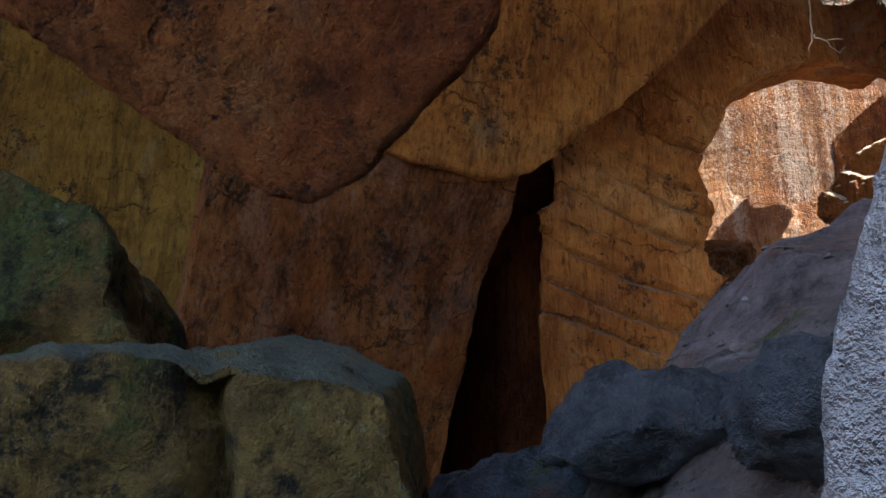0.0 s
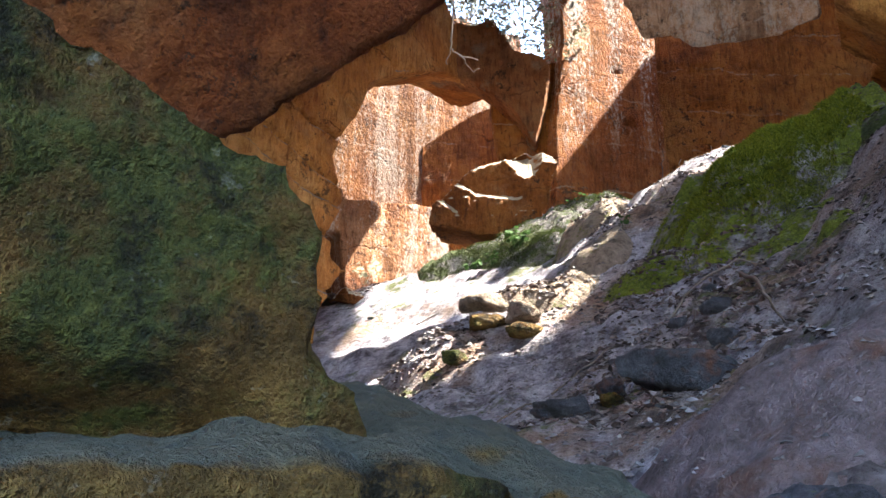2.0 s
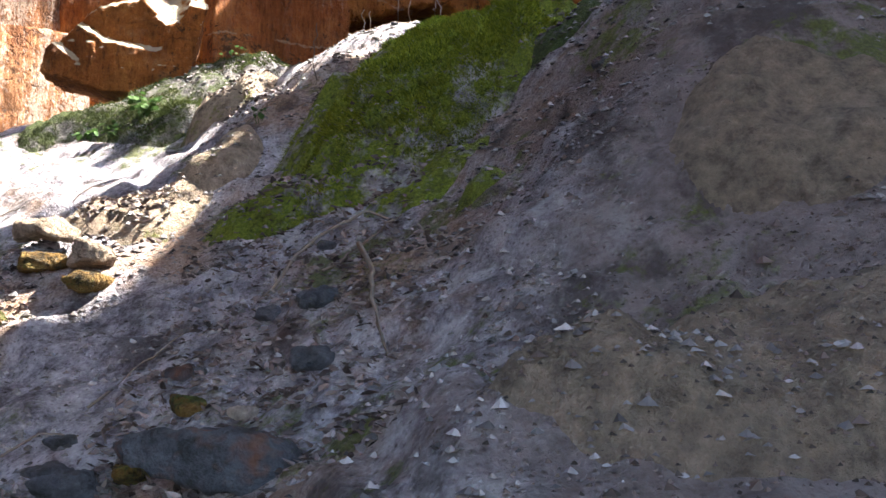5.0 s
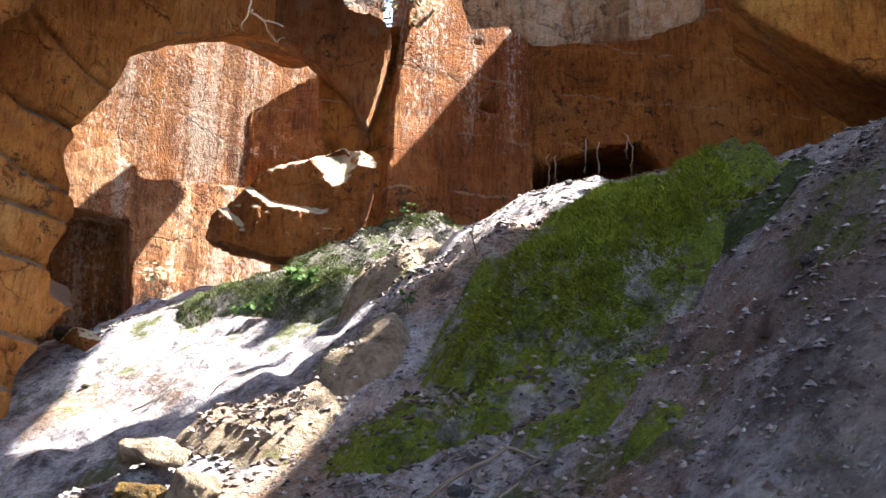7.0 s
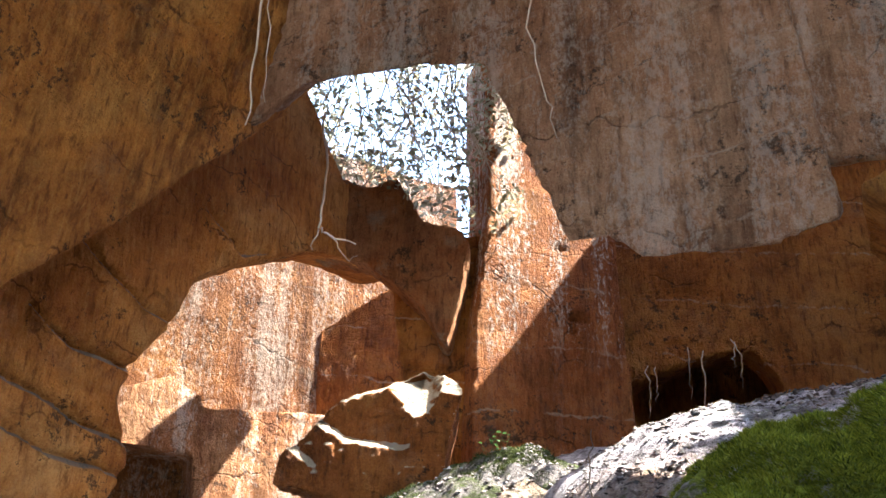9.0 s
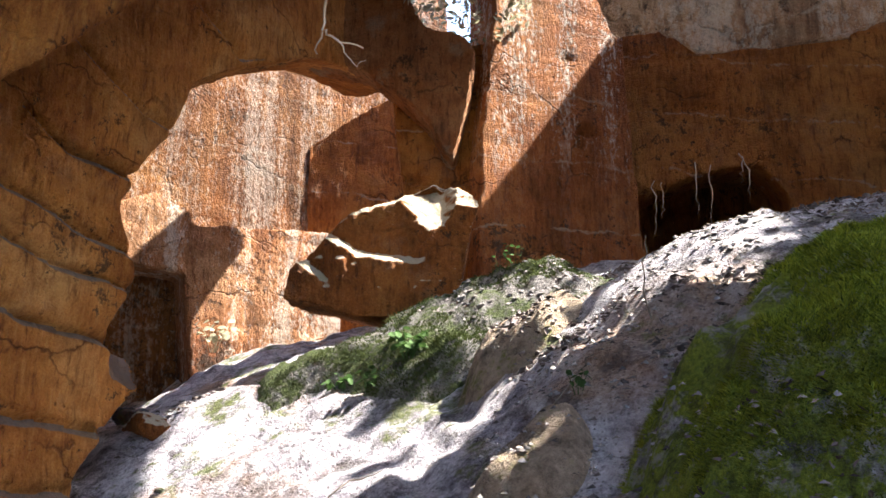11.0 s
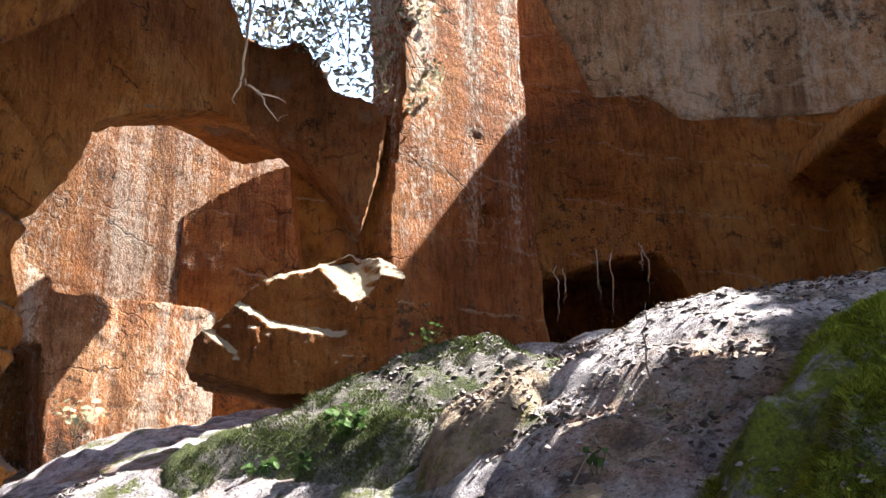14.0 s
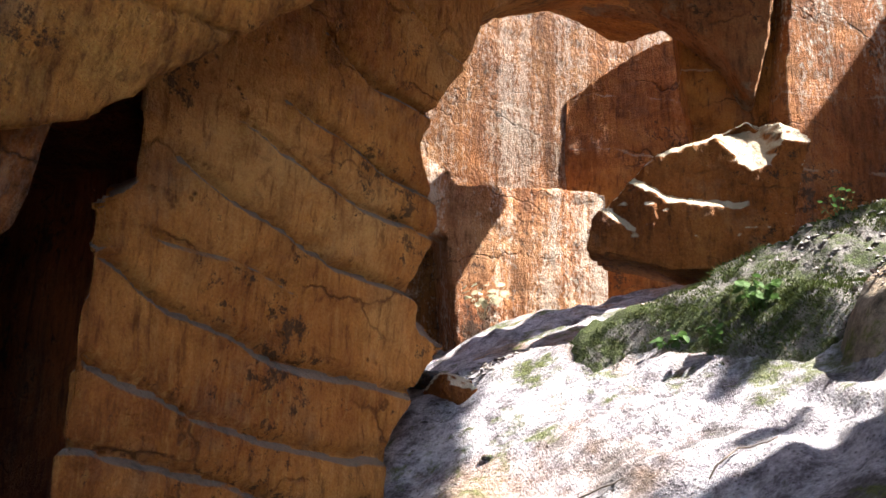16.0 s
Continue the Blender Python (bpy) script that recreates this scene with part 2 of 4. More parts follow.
def plain(name, a, b, scale=20.0, roughness=0.8, glow=0.0):
    """Two colours mottled at one scale; glow lets light through, as thin leaves do."""
    n = Nodes(name, roughness)
    info = n.node("ShaderNodeNewGeometry")
    c = n.mix(info.outputs["Random Per Island"], a, b)
    c = n.mix(0.4, c, n.ramp(n.noise(scale), (0.3, 0.2), (0.7, 0.9)), "SOFT_LIGHT")
    n.finish(c)
    if glow:
        through_leaf = n.node("ShaderNodeBsdfTranslucent")
        n.link(c, through_leaf.inputs["Color"])
        both = n.node("ShaderNodeMixShader", Fac=glow)
        n.link(n.bsdf.outputs[0], both.inputs[1])
        n.link(through_leaf.outputs[0], both.inputs[2])
        n.link(both.outputs[0], n.tree.nodes["Material Output"].inputs["Surface"])
    return n.mat


LEAF_DRY = plain("dry_leaf", (0.014, 0.009, 0.008), (0.22, 0.17, 0.16))
LEAF_PALE = plain("pale_leaf", (0.17, 0.16, 0.08), (0.6, 0.58, 0.45), glow=0.4)
LEAF_GREEN = plain("green_leaf", (0.025, 0.06, 0.018), (0.07, 0.13, 0.035), glow=0.3)
BLADE = plain("moss_blade", (0.04, 0.07, 0.008), (0.31, 0.35, 0.035), glow=0.25)
BLADE_DULL = plain("dull_moss_blade", (0.014, 0.022, 0.006), (0.075, 0.095, 0.022), glow=0.15)
ROOT = plain("root", (0.38, 0.30, 0.22), (0.6, 0.5, 0.4))
WOOD = plain("weathered_wood", (0.07, 0.05, 0.04), (0.2, 0.16, 0.13))


# ---- shapes ----
def vnoise(p, seed=0):
    """Smooth value noise at the rows of p, 0 to 1."""
    i = np.floor(p).astype(np.int64)
    f = p - i
    f = f * f * (3 - 2 * f)
    total = np.zeros(len(p))
    for dx in (0, 1):
        for dy in (0, 1):
            for dz in (0, 1):
                h = (i[:, 0] + dx) * 374761393 + (i[:, 1] + dy) * 668265263 + (i[:, 2] + dz) * 2147483647 + seed * 1274126177
                h = (h ^ (h >> 13)) * 1274126177 & 0xFFFFFFFF
                h = ((h ^ (h >> 16)) & 0xFFFF) / 65535
                w = (f[:, 0] if dx else 1 - f[:, 0]) * (f[:, 1] if dy else 1 - f[:, 1]) * (f[:, 2] if dz else 1 - f[:, 2])
                total += w * h
    return total


def fbm(p, scale, octaves=4, seed=0):
    total, amp, norm = np.zeros(len(p)), 1.0, 0.0
    for o in range(octaves):
        total += amp * (vnoise(p * scale * 2 ** o + 17.3 * o, seed + o) - 0.5)
        norm += amp
        amp *= 0.5
    return 2 * total / norm


def mesh_object(name, verts, faces, material, parent=None, smooth=True):
    me = bpy.data.meshes.new(name)
    me.from_pydata(verts, [], faces)
    me.materials.append(material)
    if smooth:
        me.polygons.foreach_set("use_smooth", [True] * len(me.polygons))
    ob = new(name, me)
    ob.parent = parent
    return ob


def rock(name, outline, depth, place, material, voxel=0.06, rough=0.08, scale=1.2, seed=0, lean=0.0, base=7.0, taper=0.0, rise=0.0, drift=0.0, ridges=0.0, cracks=(), courses=(), parent=None):
    """A rock mass: an outline across (x, z) drawn back to depth, weathered. lean: y per metre of height above base.
    cracks: polylines on the face with width and depth. courses: spacing, slope across and depth of sawn lines."""
    bm = bmesh.new()
    cx = sum(p[0] for p in outline) / len(outline)
    cz = sum(p[1] for p in outline) / len(outline)
    front = [bm.verts.new((x, lean * (z - base), z)) for x, z in outline]
    rear = [bm.verts.new((cx + (x - cx) * (1 - taper) + drift * depth, depth + lean * (z - base), cz + (z - cz) * (1 - taper) + rise * depth)) for x, z in outline]
    bm.faces.new(front)
    bm.faces.new(rear[::-1])
    for i in range(len(outline)):
        j = (i + 1) % len(outline)
        bm.faces.new((front[j], front[i], rear[i], rear[j]))
    bmesh.ops.recalc_face_normals(bm, faces=bm.faces)
    me = bpy.data.meshes.new(name)
    bm.to_mesh(me)
    bm.free()
    ob = new(name, me)
    mod = ob.modifiers.new("remesh", "REMESH")
    mod.mode, mod.voxel_size = "VOXEL", voxel
    done = bpy.data.meshes.new_from_object(ob.evaluated_get(bpy.context.evaluated_depsgraph_get()))
    ob.modifiers.clear()
    ob.data = done
    weather(done, rough, scale, seed, ridges, cracks, courses)
    done.transform(place)
    done.materials.clear()
    done.materials.append(material)
    ob.parent = parent
    return ob


def line_distance(x, z, line):
    """How far the points (x, z) lie from a polyline."""
    best = np.full(len(x), 9.0)
    for (ax, az), (bx, bz) in zip(line, line[1:]):
        dx, dz = bx - ax, bz - az
        f = np.clip(((x - ax) * dx + (z - az) * dz) / (dx * dx + dz * dz), 0, 1)
        best = np.minimum(best, np.hypot(x - ax - f * dx, z - az - f * dz))
    return best


def weather(me, rough, scale, seed, ridges=0.0, cracks=(), courses=()):
    """Push the surface in and out along its normals; open its cracks and sawn courses."""
    count = len(me.vertices)
    p, nrm = np.empty(count * 3), np.empty(count * 3)
    me.vertices.foreach_get("co", p)
    me.vertices.foreach_get("normal", nrm)
    p, nrm = p.reshape(-1, 3), nrm.reshape(-1, 3)
    d = rough * fbm(p, scale, 5, seed) + rough * 0.35 * fbm(p, scale * 6, 3, seed + 9)
    if ridges:
        d += ridges * (np.abs(fbm(p * (1, 1, 0.12), 3.0, 3, seed + 20)) - 0.3)
    wob = 0.05 * fbm(p, 2.5, 3, seed + 40)
    for line, width, depth in cracks:
        far = line_distance(p[:, 0] + wob, p[:, 2] + wob, line)
        d -= depth * np.exp(-(far / width) ** 2) * (0.55 + 0.9 * vnoise(p * 4, seed + 50))
        below = np.interp(p[:, 0] + wob, [q[0] for q in line], [q[1] for q in line]) - (p[:, 2] + wob)
        reach = (p[:, 0] > line[0][0] - 0.02) & (p[:, 0] < line[-1][0] + 0.02) & (below > 0)
        d += np.where(reach, 0.6 * depth * np.exp(-below / 0.22), 0)
    if courses:
        gap, slope, depth = courses
        level = (p[:, 2] + slope * p[:, 0] + wob) / gap
        step = np.floor(level)
        far = np.abs(level - np.round(level)) * gap
        d -= depth * np.exp(-(far / 0.03) ** 2) * (vnoise(p * 1.3, seed + 60) > 0.35)
        d += depth * 0.9 * (vnoise(np.stack([step, step * 0, step * 0], 1) + 0.5, seed + 70) - 0.5)
    p = p + nrm * d[:, None]
    me.vertices.foreach_set("co", p.ravel())
    me.polygons.foreach_set("use_smooth", [True] * len(me.polygons))
    me.update()


BUMPS = [  # x, y, spread x, spread y, height
    (-0.6, 2.5, 1.0, 0.9, 0.75),
    (1.6, 5.5, 1.0, 1.3, 0.6),
    (0.3, 8.8, 1.0, 1.0, 0.35),
    (-3.4, 10.4, 1.2, 1.5, 0.5),
    (-1.0, 10.9, 0.8, 0.8, 0.25),
    (-2.0, 4.0, 0.9, 0.9, 0.25),
    (0.0, 0.0, 0.8, 0.8, -0.6),
    (1.5, 6.2, 0.7, 0.9, 0.26),
    (-0.15, 3.75, 0.55, 0.55, 0.36),
    (-1.9, 7.0, 0.6, 0.6, 0.32),
    (0.7, 4.9, 0.6, 0.5, 0.23),
    (-0.6, 8.1, 0.7, 0.7, 0.2),
    (0.9, 9.3, 1.2, 1.0, 0.13),
    (1.8, 7.3, 0.8, 0.7, 0.27),
    (3.5, 5.2, 0.9, 1.6, -0.9),
]


def ground_height(x, y):
    z = 3.48 + 0.5 * (y - 5.8) + 0.45 * (x + 0.3)
    for bx, by, sx, sy, h in BUMPS:
        z = z + h * np.exp(-((x - bx) / sx) ** 2 - ((y - by) / sy) ** 2)
    top = 6.2 + 0.05 * x
    k = 0.25
    z = -k * np.logaddexp(-z / k, -top / k)
    low = 0.0
    return k * np.logaddexp(z / k, low / k)


def ground_z(x, y):
    z = ground_height(x, y)
    p = np.stack([x, y, z], 1)
    near = 1 / (1 + np.exp(np.clip((y - 4.8) / 0.4, -40, 40)))
    z = z + 0.16 * fbm(p, 0.9, 5, 3) + 0.075 * fbm(p, 4.6, 5, 5)
    z = z + near * (0.14 * np.abs(fbm(p, 1.6, 4, 6)) - 0.04)
    steps = p[:, 2] * 3.2 + 1.1 * fbm(p, 1.1, 3, 7)
    return z + 0.022 * np.sin(steps * 2 * math.pi) * (0.4 + vnoise(p * 1.3, 8))


def ground():
    xs = np.concatenate([[-300, -80, -30, -16], np.arange(-12, -5, 0.15), np.arange(-5, 3.5, 0.035), np.arange(3.5, 12, 0.15), [16, 30, 80, 300]])
    ys = np.concatenate([[-300, -80, -30, -12], np.arange(-6, 0, 0.15), np.arange(0, 13, 0.035), np.arange(13, 16, 0.15), [20, 40, 100, 300]])
    gx, gy = np.meshgrid(xs, ys)
    x, y = gx.ravel(), gy.ravel()
    z = ground_z(x, y)
    w, n = len(xs), len(ys)
    idx = np.arange(w * n).reshape(n, w)
    faces = np.stack([idx[:-1, :-1], idx[:-1, 1:], idx[1:, 1:], idx[1:, :-1]], -1).reshape(-1, 4)
    ob = mesh_object("ground", np.stack([x, y, z], 1).tolist(), faces.tolist(), EARTH)
    return tagged(ob, "sloping ground of grey dust, leaf litter and moss", "ground", kind="structure")


ground()


def patch(name, cx, cy, rx, ry, height, material, label, category, seed, edge=0.35, step=0.025):
    """A low overgrown rise that sits in the slope."""
    gx, gy = np.meshgrid(np.arange(-1.35 * rx, 1.35 * rx, step), np.arange(-1.35 * ry, 1.35 * ry, step))
    x, y = gx.ravel() + cx, gy.ravel() + cy
    z = rise_z(x, y, cx, cy, rx, ry, height, seed, edge)
    n, w = gx.shape
    idx = np.arange(n * w).reshape(n, w)
    faces = np.stack([idx[:-1, :-1], idx[:-1, 1:], idx[1:, 1:], idx[1:, :-1]], -1).reshape(-1, 4)
    ob = mesh_object(name, np.stack([x, y, z], 1).tolist(), faces.tolist(), material)
    return tagged(ob, label, category)


def rise_z(x, y, cx, cy, rx, ry, height, seed, edge):
    p = np.stack([x, y, x * 0], 1)
    r = np.hypot((x - cx) / rx, (y - cy) / ry) + 0.28 * fbm(p, 1.9, 4, seed)
    f = np.clip((1.0 - r) / edge, -1.0, 1)
    f = np.where(f > 0, f * (2 - f), f)
    return ground_z(x, y) + height * f + min(0.14, 0.27 * height) * fbm(p, 4.2, 4, seed + 1) + min(0.035, 0.12 * height) * fbm(p, 18, 3, seed + 2)


def at(x, y, z=0.0, turn=0.0):
    return pose(x, y, z, 0, 0, turn)


# ---- cave ----
OBLIQUE = at(-4.3, 7.8, 0, 62.5)
REAR = at(-3.86, 13.15, 0, 32)
OLD = pose(0, 0, 0, 0, 0, 35)

wall = rock("wall_back", [(-3.5, 3), (-3.5, 10.9), (-0.3, 10.7), (1.2, 10.9), (3.2, 10.8), (3.2, 3)], 0.8, REAR @ at(0, 0.45), STONE_STREAK, 0.05, 0.045, 0.9, 4, ridges=0.03, courses=(0.43, 0.0, 0.015))
tagged(wall, "tall quarried back wall of streaked orange sandstone", "wall", kind="structure")
low = rock("wall_step", [(-1.6, 7.24), (-0.87, 7.24), (-0.48, 7.4), (-0.1, 7.28), (-0.05, 7.12), (1.6, 7.25), (1.6, 4.2), (0.12, 4.2), (0.0, 5.6), (-0.12, 6.6), (-0.82, 6.62), (-1.6, 6.4)], 0.6, REAR, STONE_STEP, 0.03, 0.04, 1.2, 5, ridges=0.03, courses=(0.47, -0.02, 0.008))
tagged(low, "sawn step of pale streaked sandstone in the sun", "wall", kind="structure")
arch = rock("wall_arch", [(-0.05, 2.8), (-0.05, 4.1), (-0.06, 4.72), (-0.03, 5.11), (-0.06, 5.32), (0.13, 5.43), (0.12, 5.74), (0.1, 11.2), (3.2, 11.2), (3.6, 9.9), (4.1, 9.3), (4.4, 9.0), (5.3, 9.3), (5.4, 8.3),
                          (5.09, 8.2), (4.51, 8.19), (3.98, 8.06), (3.17, 7.66), (2.61, 7.27), (2.42, 6.86), (2.14, 6.49), (2.05, 6.3), (2.0, 6.16), (2.12, 5.93), (2.16, 5.7), (2.0, 5.3), (2.03, 5.06), (2.32, 5.0), (2.03, 4.69), (1.8, 4.38), (1.7, 2.8)],
            0.9, OBLIQUE, STONE_PALE, 0.024, 0.06, 1.0, 7, rise=0.4, drift=0.75, ridges=0.02, cracks=(
                ([(0.72, 5.94), (1.19, 5.75), (2.2, 5.6)], 0.028, 0.05), ([(0.4, 5.65), (0.8, 5.47), (1.38, 5.33), (2.2, 5.27)], 0.035, 0.085), ([(-0.1, 5.13), (0.37, 4.92), (1.04, 4.74), (2.2, 4.68)], 0.03, 0.06),
                ([(0.0, 4.62), (0.57, 4.44), (1.0, 4.4), (1.8, 4.33)], 0.028, 0.05), ([(-0.1, 4.3), (0.3, 4.23), (1.3, 4.08)], 0.028, 0.05), ([(1.21, 6.56), (1.57, 6.43), (2.2, 6.38)], 0.035, 0.09),
                ([(1.0, 6.13), (1.6, 5.93), (2.2, 5.85)], 0.03, 0.06), ([(1.5, 7.15), (2.1, 6.85), (2.6, 6.8)], 0.028, 0.05), ([(2.6, 7.9), (3.1, 7.7), (3.4, 7.8)], 0.028, 0.04), ([(0.3, 5.25), (0.7, 5.2), (1.1, 5.12)], 0.022, 0.03)))
tagged(arch, "pale sandstone pillar with long cracks, springing into an arch", "wall", kind="structure")
upper = rock("overhang", [(-3.2, 5.45), (-1.5, 5.3), (-0.8, 5.3), (-0.5, 5.38), (-0.25, 5.5), (0.1, 5.86), (0.62, 6.33), (1.32, 7.04), (2.44, 8.4), (2.67, 8.8), (3.0, 9.3), (3.0, 11.3), (-3.2, 11.3)],
             0.9, OBLIQUE @ at(0, -0.55), STONE, 0.045, 0.09, 0.8, 8, lean=-0.2, base=6.5, rise=0.35, ridges=0.03, cracks=(([(-2, 6.2), (-0.6, 5.95), (0.3, 6.05)], 0.02, 0.03), ([(0.5, 8.2), (1.5, 8.6), (2.6, 9.2)], 0.02, 0.03)))
tagged(upper, "overhanging orange sandstone wall streaked by water", "wall", kind="structure")
streak = rock("wall_streaked", [(-3.2, 2), (-3.2, 5.7), (-0.4, 5.7), (-0.42, 5.2), (-0.55, 4.6), (-0.6, 2)], 0.4, OBLIQUE @ at(0, -0.22), STONE_DRIP, 0.05, 0.08, 0.9, 24, lean=-0.45, base=5.4, ridges=0.05)
tagged(streak, "dark red wall with pale water streaks in the side chamber", "wall", kind="structure")
# Deep box added to block light, in darker stone to blacken the gap.
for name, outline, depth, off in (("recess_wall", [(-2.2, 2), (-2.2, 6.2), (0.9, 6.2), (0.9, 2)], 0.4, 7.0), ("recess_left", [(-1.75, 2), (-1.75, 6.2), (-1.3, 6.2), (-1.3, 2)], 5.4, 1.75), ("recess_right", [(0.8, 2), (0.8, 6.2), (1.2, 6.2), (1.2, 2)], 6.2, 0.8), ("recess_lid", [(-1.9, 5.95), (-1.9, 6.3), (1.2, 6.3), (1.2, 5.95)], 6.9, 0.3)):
    tagged(rock(name, outline, depth, OBLIQUE @ at(0, off), STONE_RED, 0.12, 0.06, 0.8, 10), "added rock lining the side recess, darkened to keep it black", "wall", kind="structure")
yellow = rock("wall_side", [(-7, 1.5), (-7, 9), (-0.75, 9), (-0.75, 1.5)], 0.6, OLD @ at(0, 9.6), STONE_YELLOW, 0.08, 0.1, 0.8, 18, courses=(0.6, 0.05, 0.05), cracks=(([(-1.95, 3), (-1.9, 5.2)], 0.06, 0.12),))
tagged(yellow, "olive yellow sandstone wall in the side chamber", "wall", kind="structure")
back_return = rock("wall_return", [(0.0, 4.6), (0.0, 8.4), (0.4, 8.7), (0.85, 9.0), (2.3, 9.5), (2.3, 4.6)], 0.5, at(-2.95, 14.24, 0, 6), STONE_WALL, 0.035, 0.05, 1.2, 27, ridges=0.03)
tagged(back_return, "shaded face of orange sandstone beside the streaked wall", "wall", kind="structure")
column = rock("column", [(-3.3, 10.2), (-3.0, 8.6), (-2.51, 8.3), (-2.33, 8.24), (-2.06, 8.18), (-1.77, 7.96), (-1.62, 7.82), (-1.49, 7.68), (-1.34, 7.36), (-1.24, 7.28), (-1.17, 7.5), (-1.1, 7.8), (-1.03, 8.3), (-1.12, 8.48), (-1.5, 8.6), (-1.6, 8.85), (-1.75, 9.1), (-2.05, 9.0), (-2.36, 9.1), (-2.6, 9.7), (-2.82, 10.2)],
              0.45, at(0, 11.8), STONE_TONGUE, 0.03, 0.06, 1.6, 14)
tagged(column, "hanging tongue of grey and orange stone beside the arch", "rock", kind="structure")
pier = rock("pier", [(-1.85, 8.6), (-1.83, 8.12), (-1.79, 7.58), (-1.73, 7.12), (-1.68, 6.46), (-1.66, 5.0), (-0.6, 5.0), (-0.6, 8.6)], 0.4, at(0, 12.2), STONE_WALL, 0.035, 0.05, 1.4, 15, cracks=(([(-1.7, 7.25), (-1.4, 7.15), (-1.1, 7.2)], 0.03, 0.05),))
tagged(pier, "orange sandstone pier behind the hanging tongue", "wall", kind="structure")
butt = rock("buttress", [(-0.95, 10.8), (-0.9, 8.85), (-1.06, 7.54), (-1.15, 5.0), (0.74, 5.0), (0.66, 6.45), (0.55, 8.13), (0.48, 10.8)], 0.6, at(-0.3, 12.3, 0, 24) @ at(0.3, 0), STONE_WHITE, 0.04, 0.022, 1.2, 9, ridges=0.02, courses=(0.5, 0.02, 0.008),
            cracks=(([(0.0, 7.76), (0.08, 7.74)], 0.05, 0.15),))
tagged(butt, "sandstone buttress, paler above for crust and sun, red stone below", "wall", kind="structure")
right = rock("wall_right", [(0.2, 10.8), (0.2, 7.0), (0.67, 7.28), (1.2, 7.47), (1.79, 7.58), (2.02, 7.24), (2.15, 5.0), (7, 5.0), (7, 10.8)], 0.5, at(0, 12.9), STONE_WALL, 0.06, 0.06, 0.9, 12, courses=(0.55, 0.05, 0.03))
tagged(right, "dark orange sawn wall above a low opening", "wall", kind="structure")
# Lidded box added behind the opening to shut out the sky.
for name, outline, place in (("recess_back", [(-0.6, 4), (-0.6, 8.4), (4, 8.4), (4, 4)], at(0, 15.2)), ("recess_roof", [(0.3, 8.1), (0.3, 8.4), (4, 8.4), (4, 8.1)], at(0, 13.3)), ("recess_side", [(-0.8, 4), (-0.8, 8.4), (1.9, 8.4), (1.9, 4)], at(0.2, 13.6, 0, 90)), ("recess_end", [(-0.8, 4), (-0.8, 8.4), (1.9, 8.4), (1.9, 4)], at(4, 13.3, 0, 90))):
    w = rock(name, outline, 2.2 if "roof" in name else 0.3, place, STONE, 0.12, 0.05, 1.0, 41)
    tagged(w, "added rock boxing in the low opening to keep it dark", "wall", kind="structure")
SLAB = at(0, 8.5, 0, -17)
slab = rock("hanging_slab", [(-0.83, 8.22), (-0.52, 7.49), (-0.27, 6.76), (0.03, 6.75), (0.2, 6.61), (0.61, 6.56), (0.93, 6.56), (1.29, 6.67), (1.22, 7.92), (1.1, 12.3), (-3.2, 12.3), (-3.2, 7.9), (-2.66, 8.12), (-2.2, 8.4), (-1.67, 8.36), (-1.3, 8.33)],
            0.28, SLAB, STONE_GREY, 0.03, 0.04, 1.2, 11, rise=0.9, courses=(0.36, -0.12, 0.02), cracks=(([(-0.45, 12), (-0.2, 8.5), (-0.05, 6.8)], 0.05, 0.06),))
tagged(slab, "grey-brown quarried slab hanging from the roof", "rock slab", kind="structure")
# Added roof that keeps skylight off the wall at the right.
shelf = rock("roof_shade_shelf", [(3.3, 8.45), (4.0, 8.3), (7.4, 8.2), (7.4, 8.7), (3.4, 8.75)], 4.0, at(0, 9.1), STONE, 0.09, 0.1, 0.9, 31)
tagged(shelf, "low rock roof added to darken the end of the slope", "ceiling", kind="structure")
slab2 = rock("roof_block", [(1.15, 7.1), (1.86, 7.06), (4.5, 6.6), (8, 6.2), (8, 7.7), (2.3, 7.75), (1.6, 8.5), (1.45, 12.3), (1.05, 12.3)], 0.2, SLAB @ at(0, 0.1), STONE_GREY, 0.07, 0.06, 1.0, 13, courses=(0.4, -0.1, 0.02))
tagged(slab2, "grey-brown quarried roof block above the slope", "rock slab", kind="structure")
orange = rock("roof_wedge", [(1.42, 6.9), (1.9, 7.1), (3.2, 6.9), (4.5, 6.0), (3.0, 6.0), (2.2, 6.25)], 1.0, SLAB @ at(0, 0.1), STONE, 0.05, 0.06, 1.2, 16)
tagged(orange, "orange wedge of rock under the roof block", "rock", kind="structure")


def hull_rock(name, corners, material, voxel=0.02, rough=0.03, scale=2.5, seed=0, cracks=()):
    """An angular block: the hull of a few corners, weathered."""
    bm = bmesh.new()
    for c in corners:
        bm.verts.new(c)
    bmesh.ops.convex_hull(bm, input=bm.verts)
    bmesh.ops.delete(bm, geom=[v for v in bm.verts if not v.link_faces], context="VERTS")
    bmesh.ops.recalc_face_normals(bm, faces=bm.faces)
    me = bpy.data.meshes.new(name)
    bm.to_mesh(me)
    bm.free()
    ob = new(name, me)
    mod = ob.modifiers.new("remesh", "REMESH")
    mod.mode, mod.voxel_size = "VOXEL", voxel
    done = bpy.data.meshes.new_from_object(ob.evaluated_get(bpy.context.evaluated_depsgraph_get()))
    ob.modifiers.clear()
    ob.data = done
    weather(done, rough, scale, seed, 0.0, cracks)
    done.materials.clear()
    done.materials.append(material)
    return ob


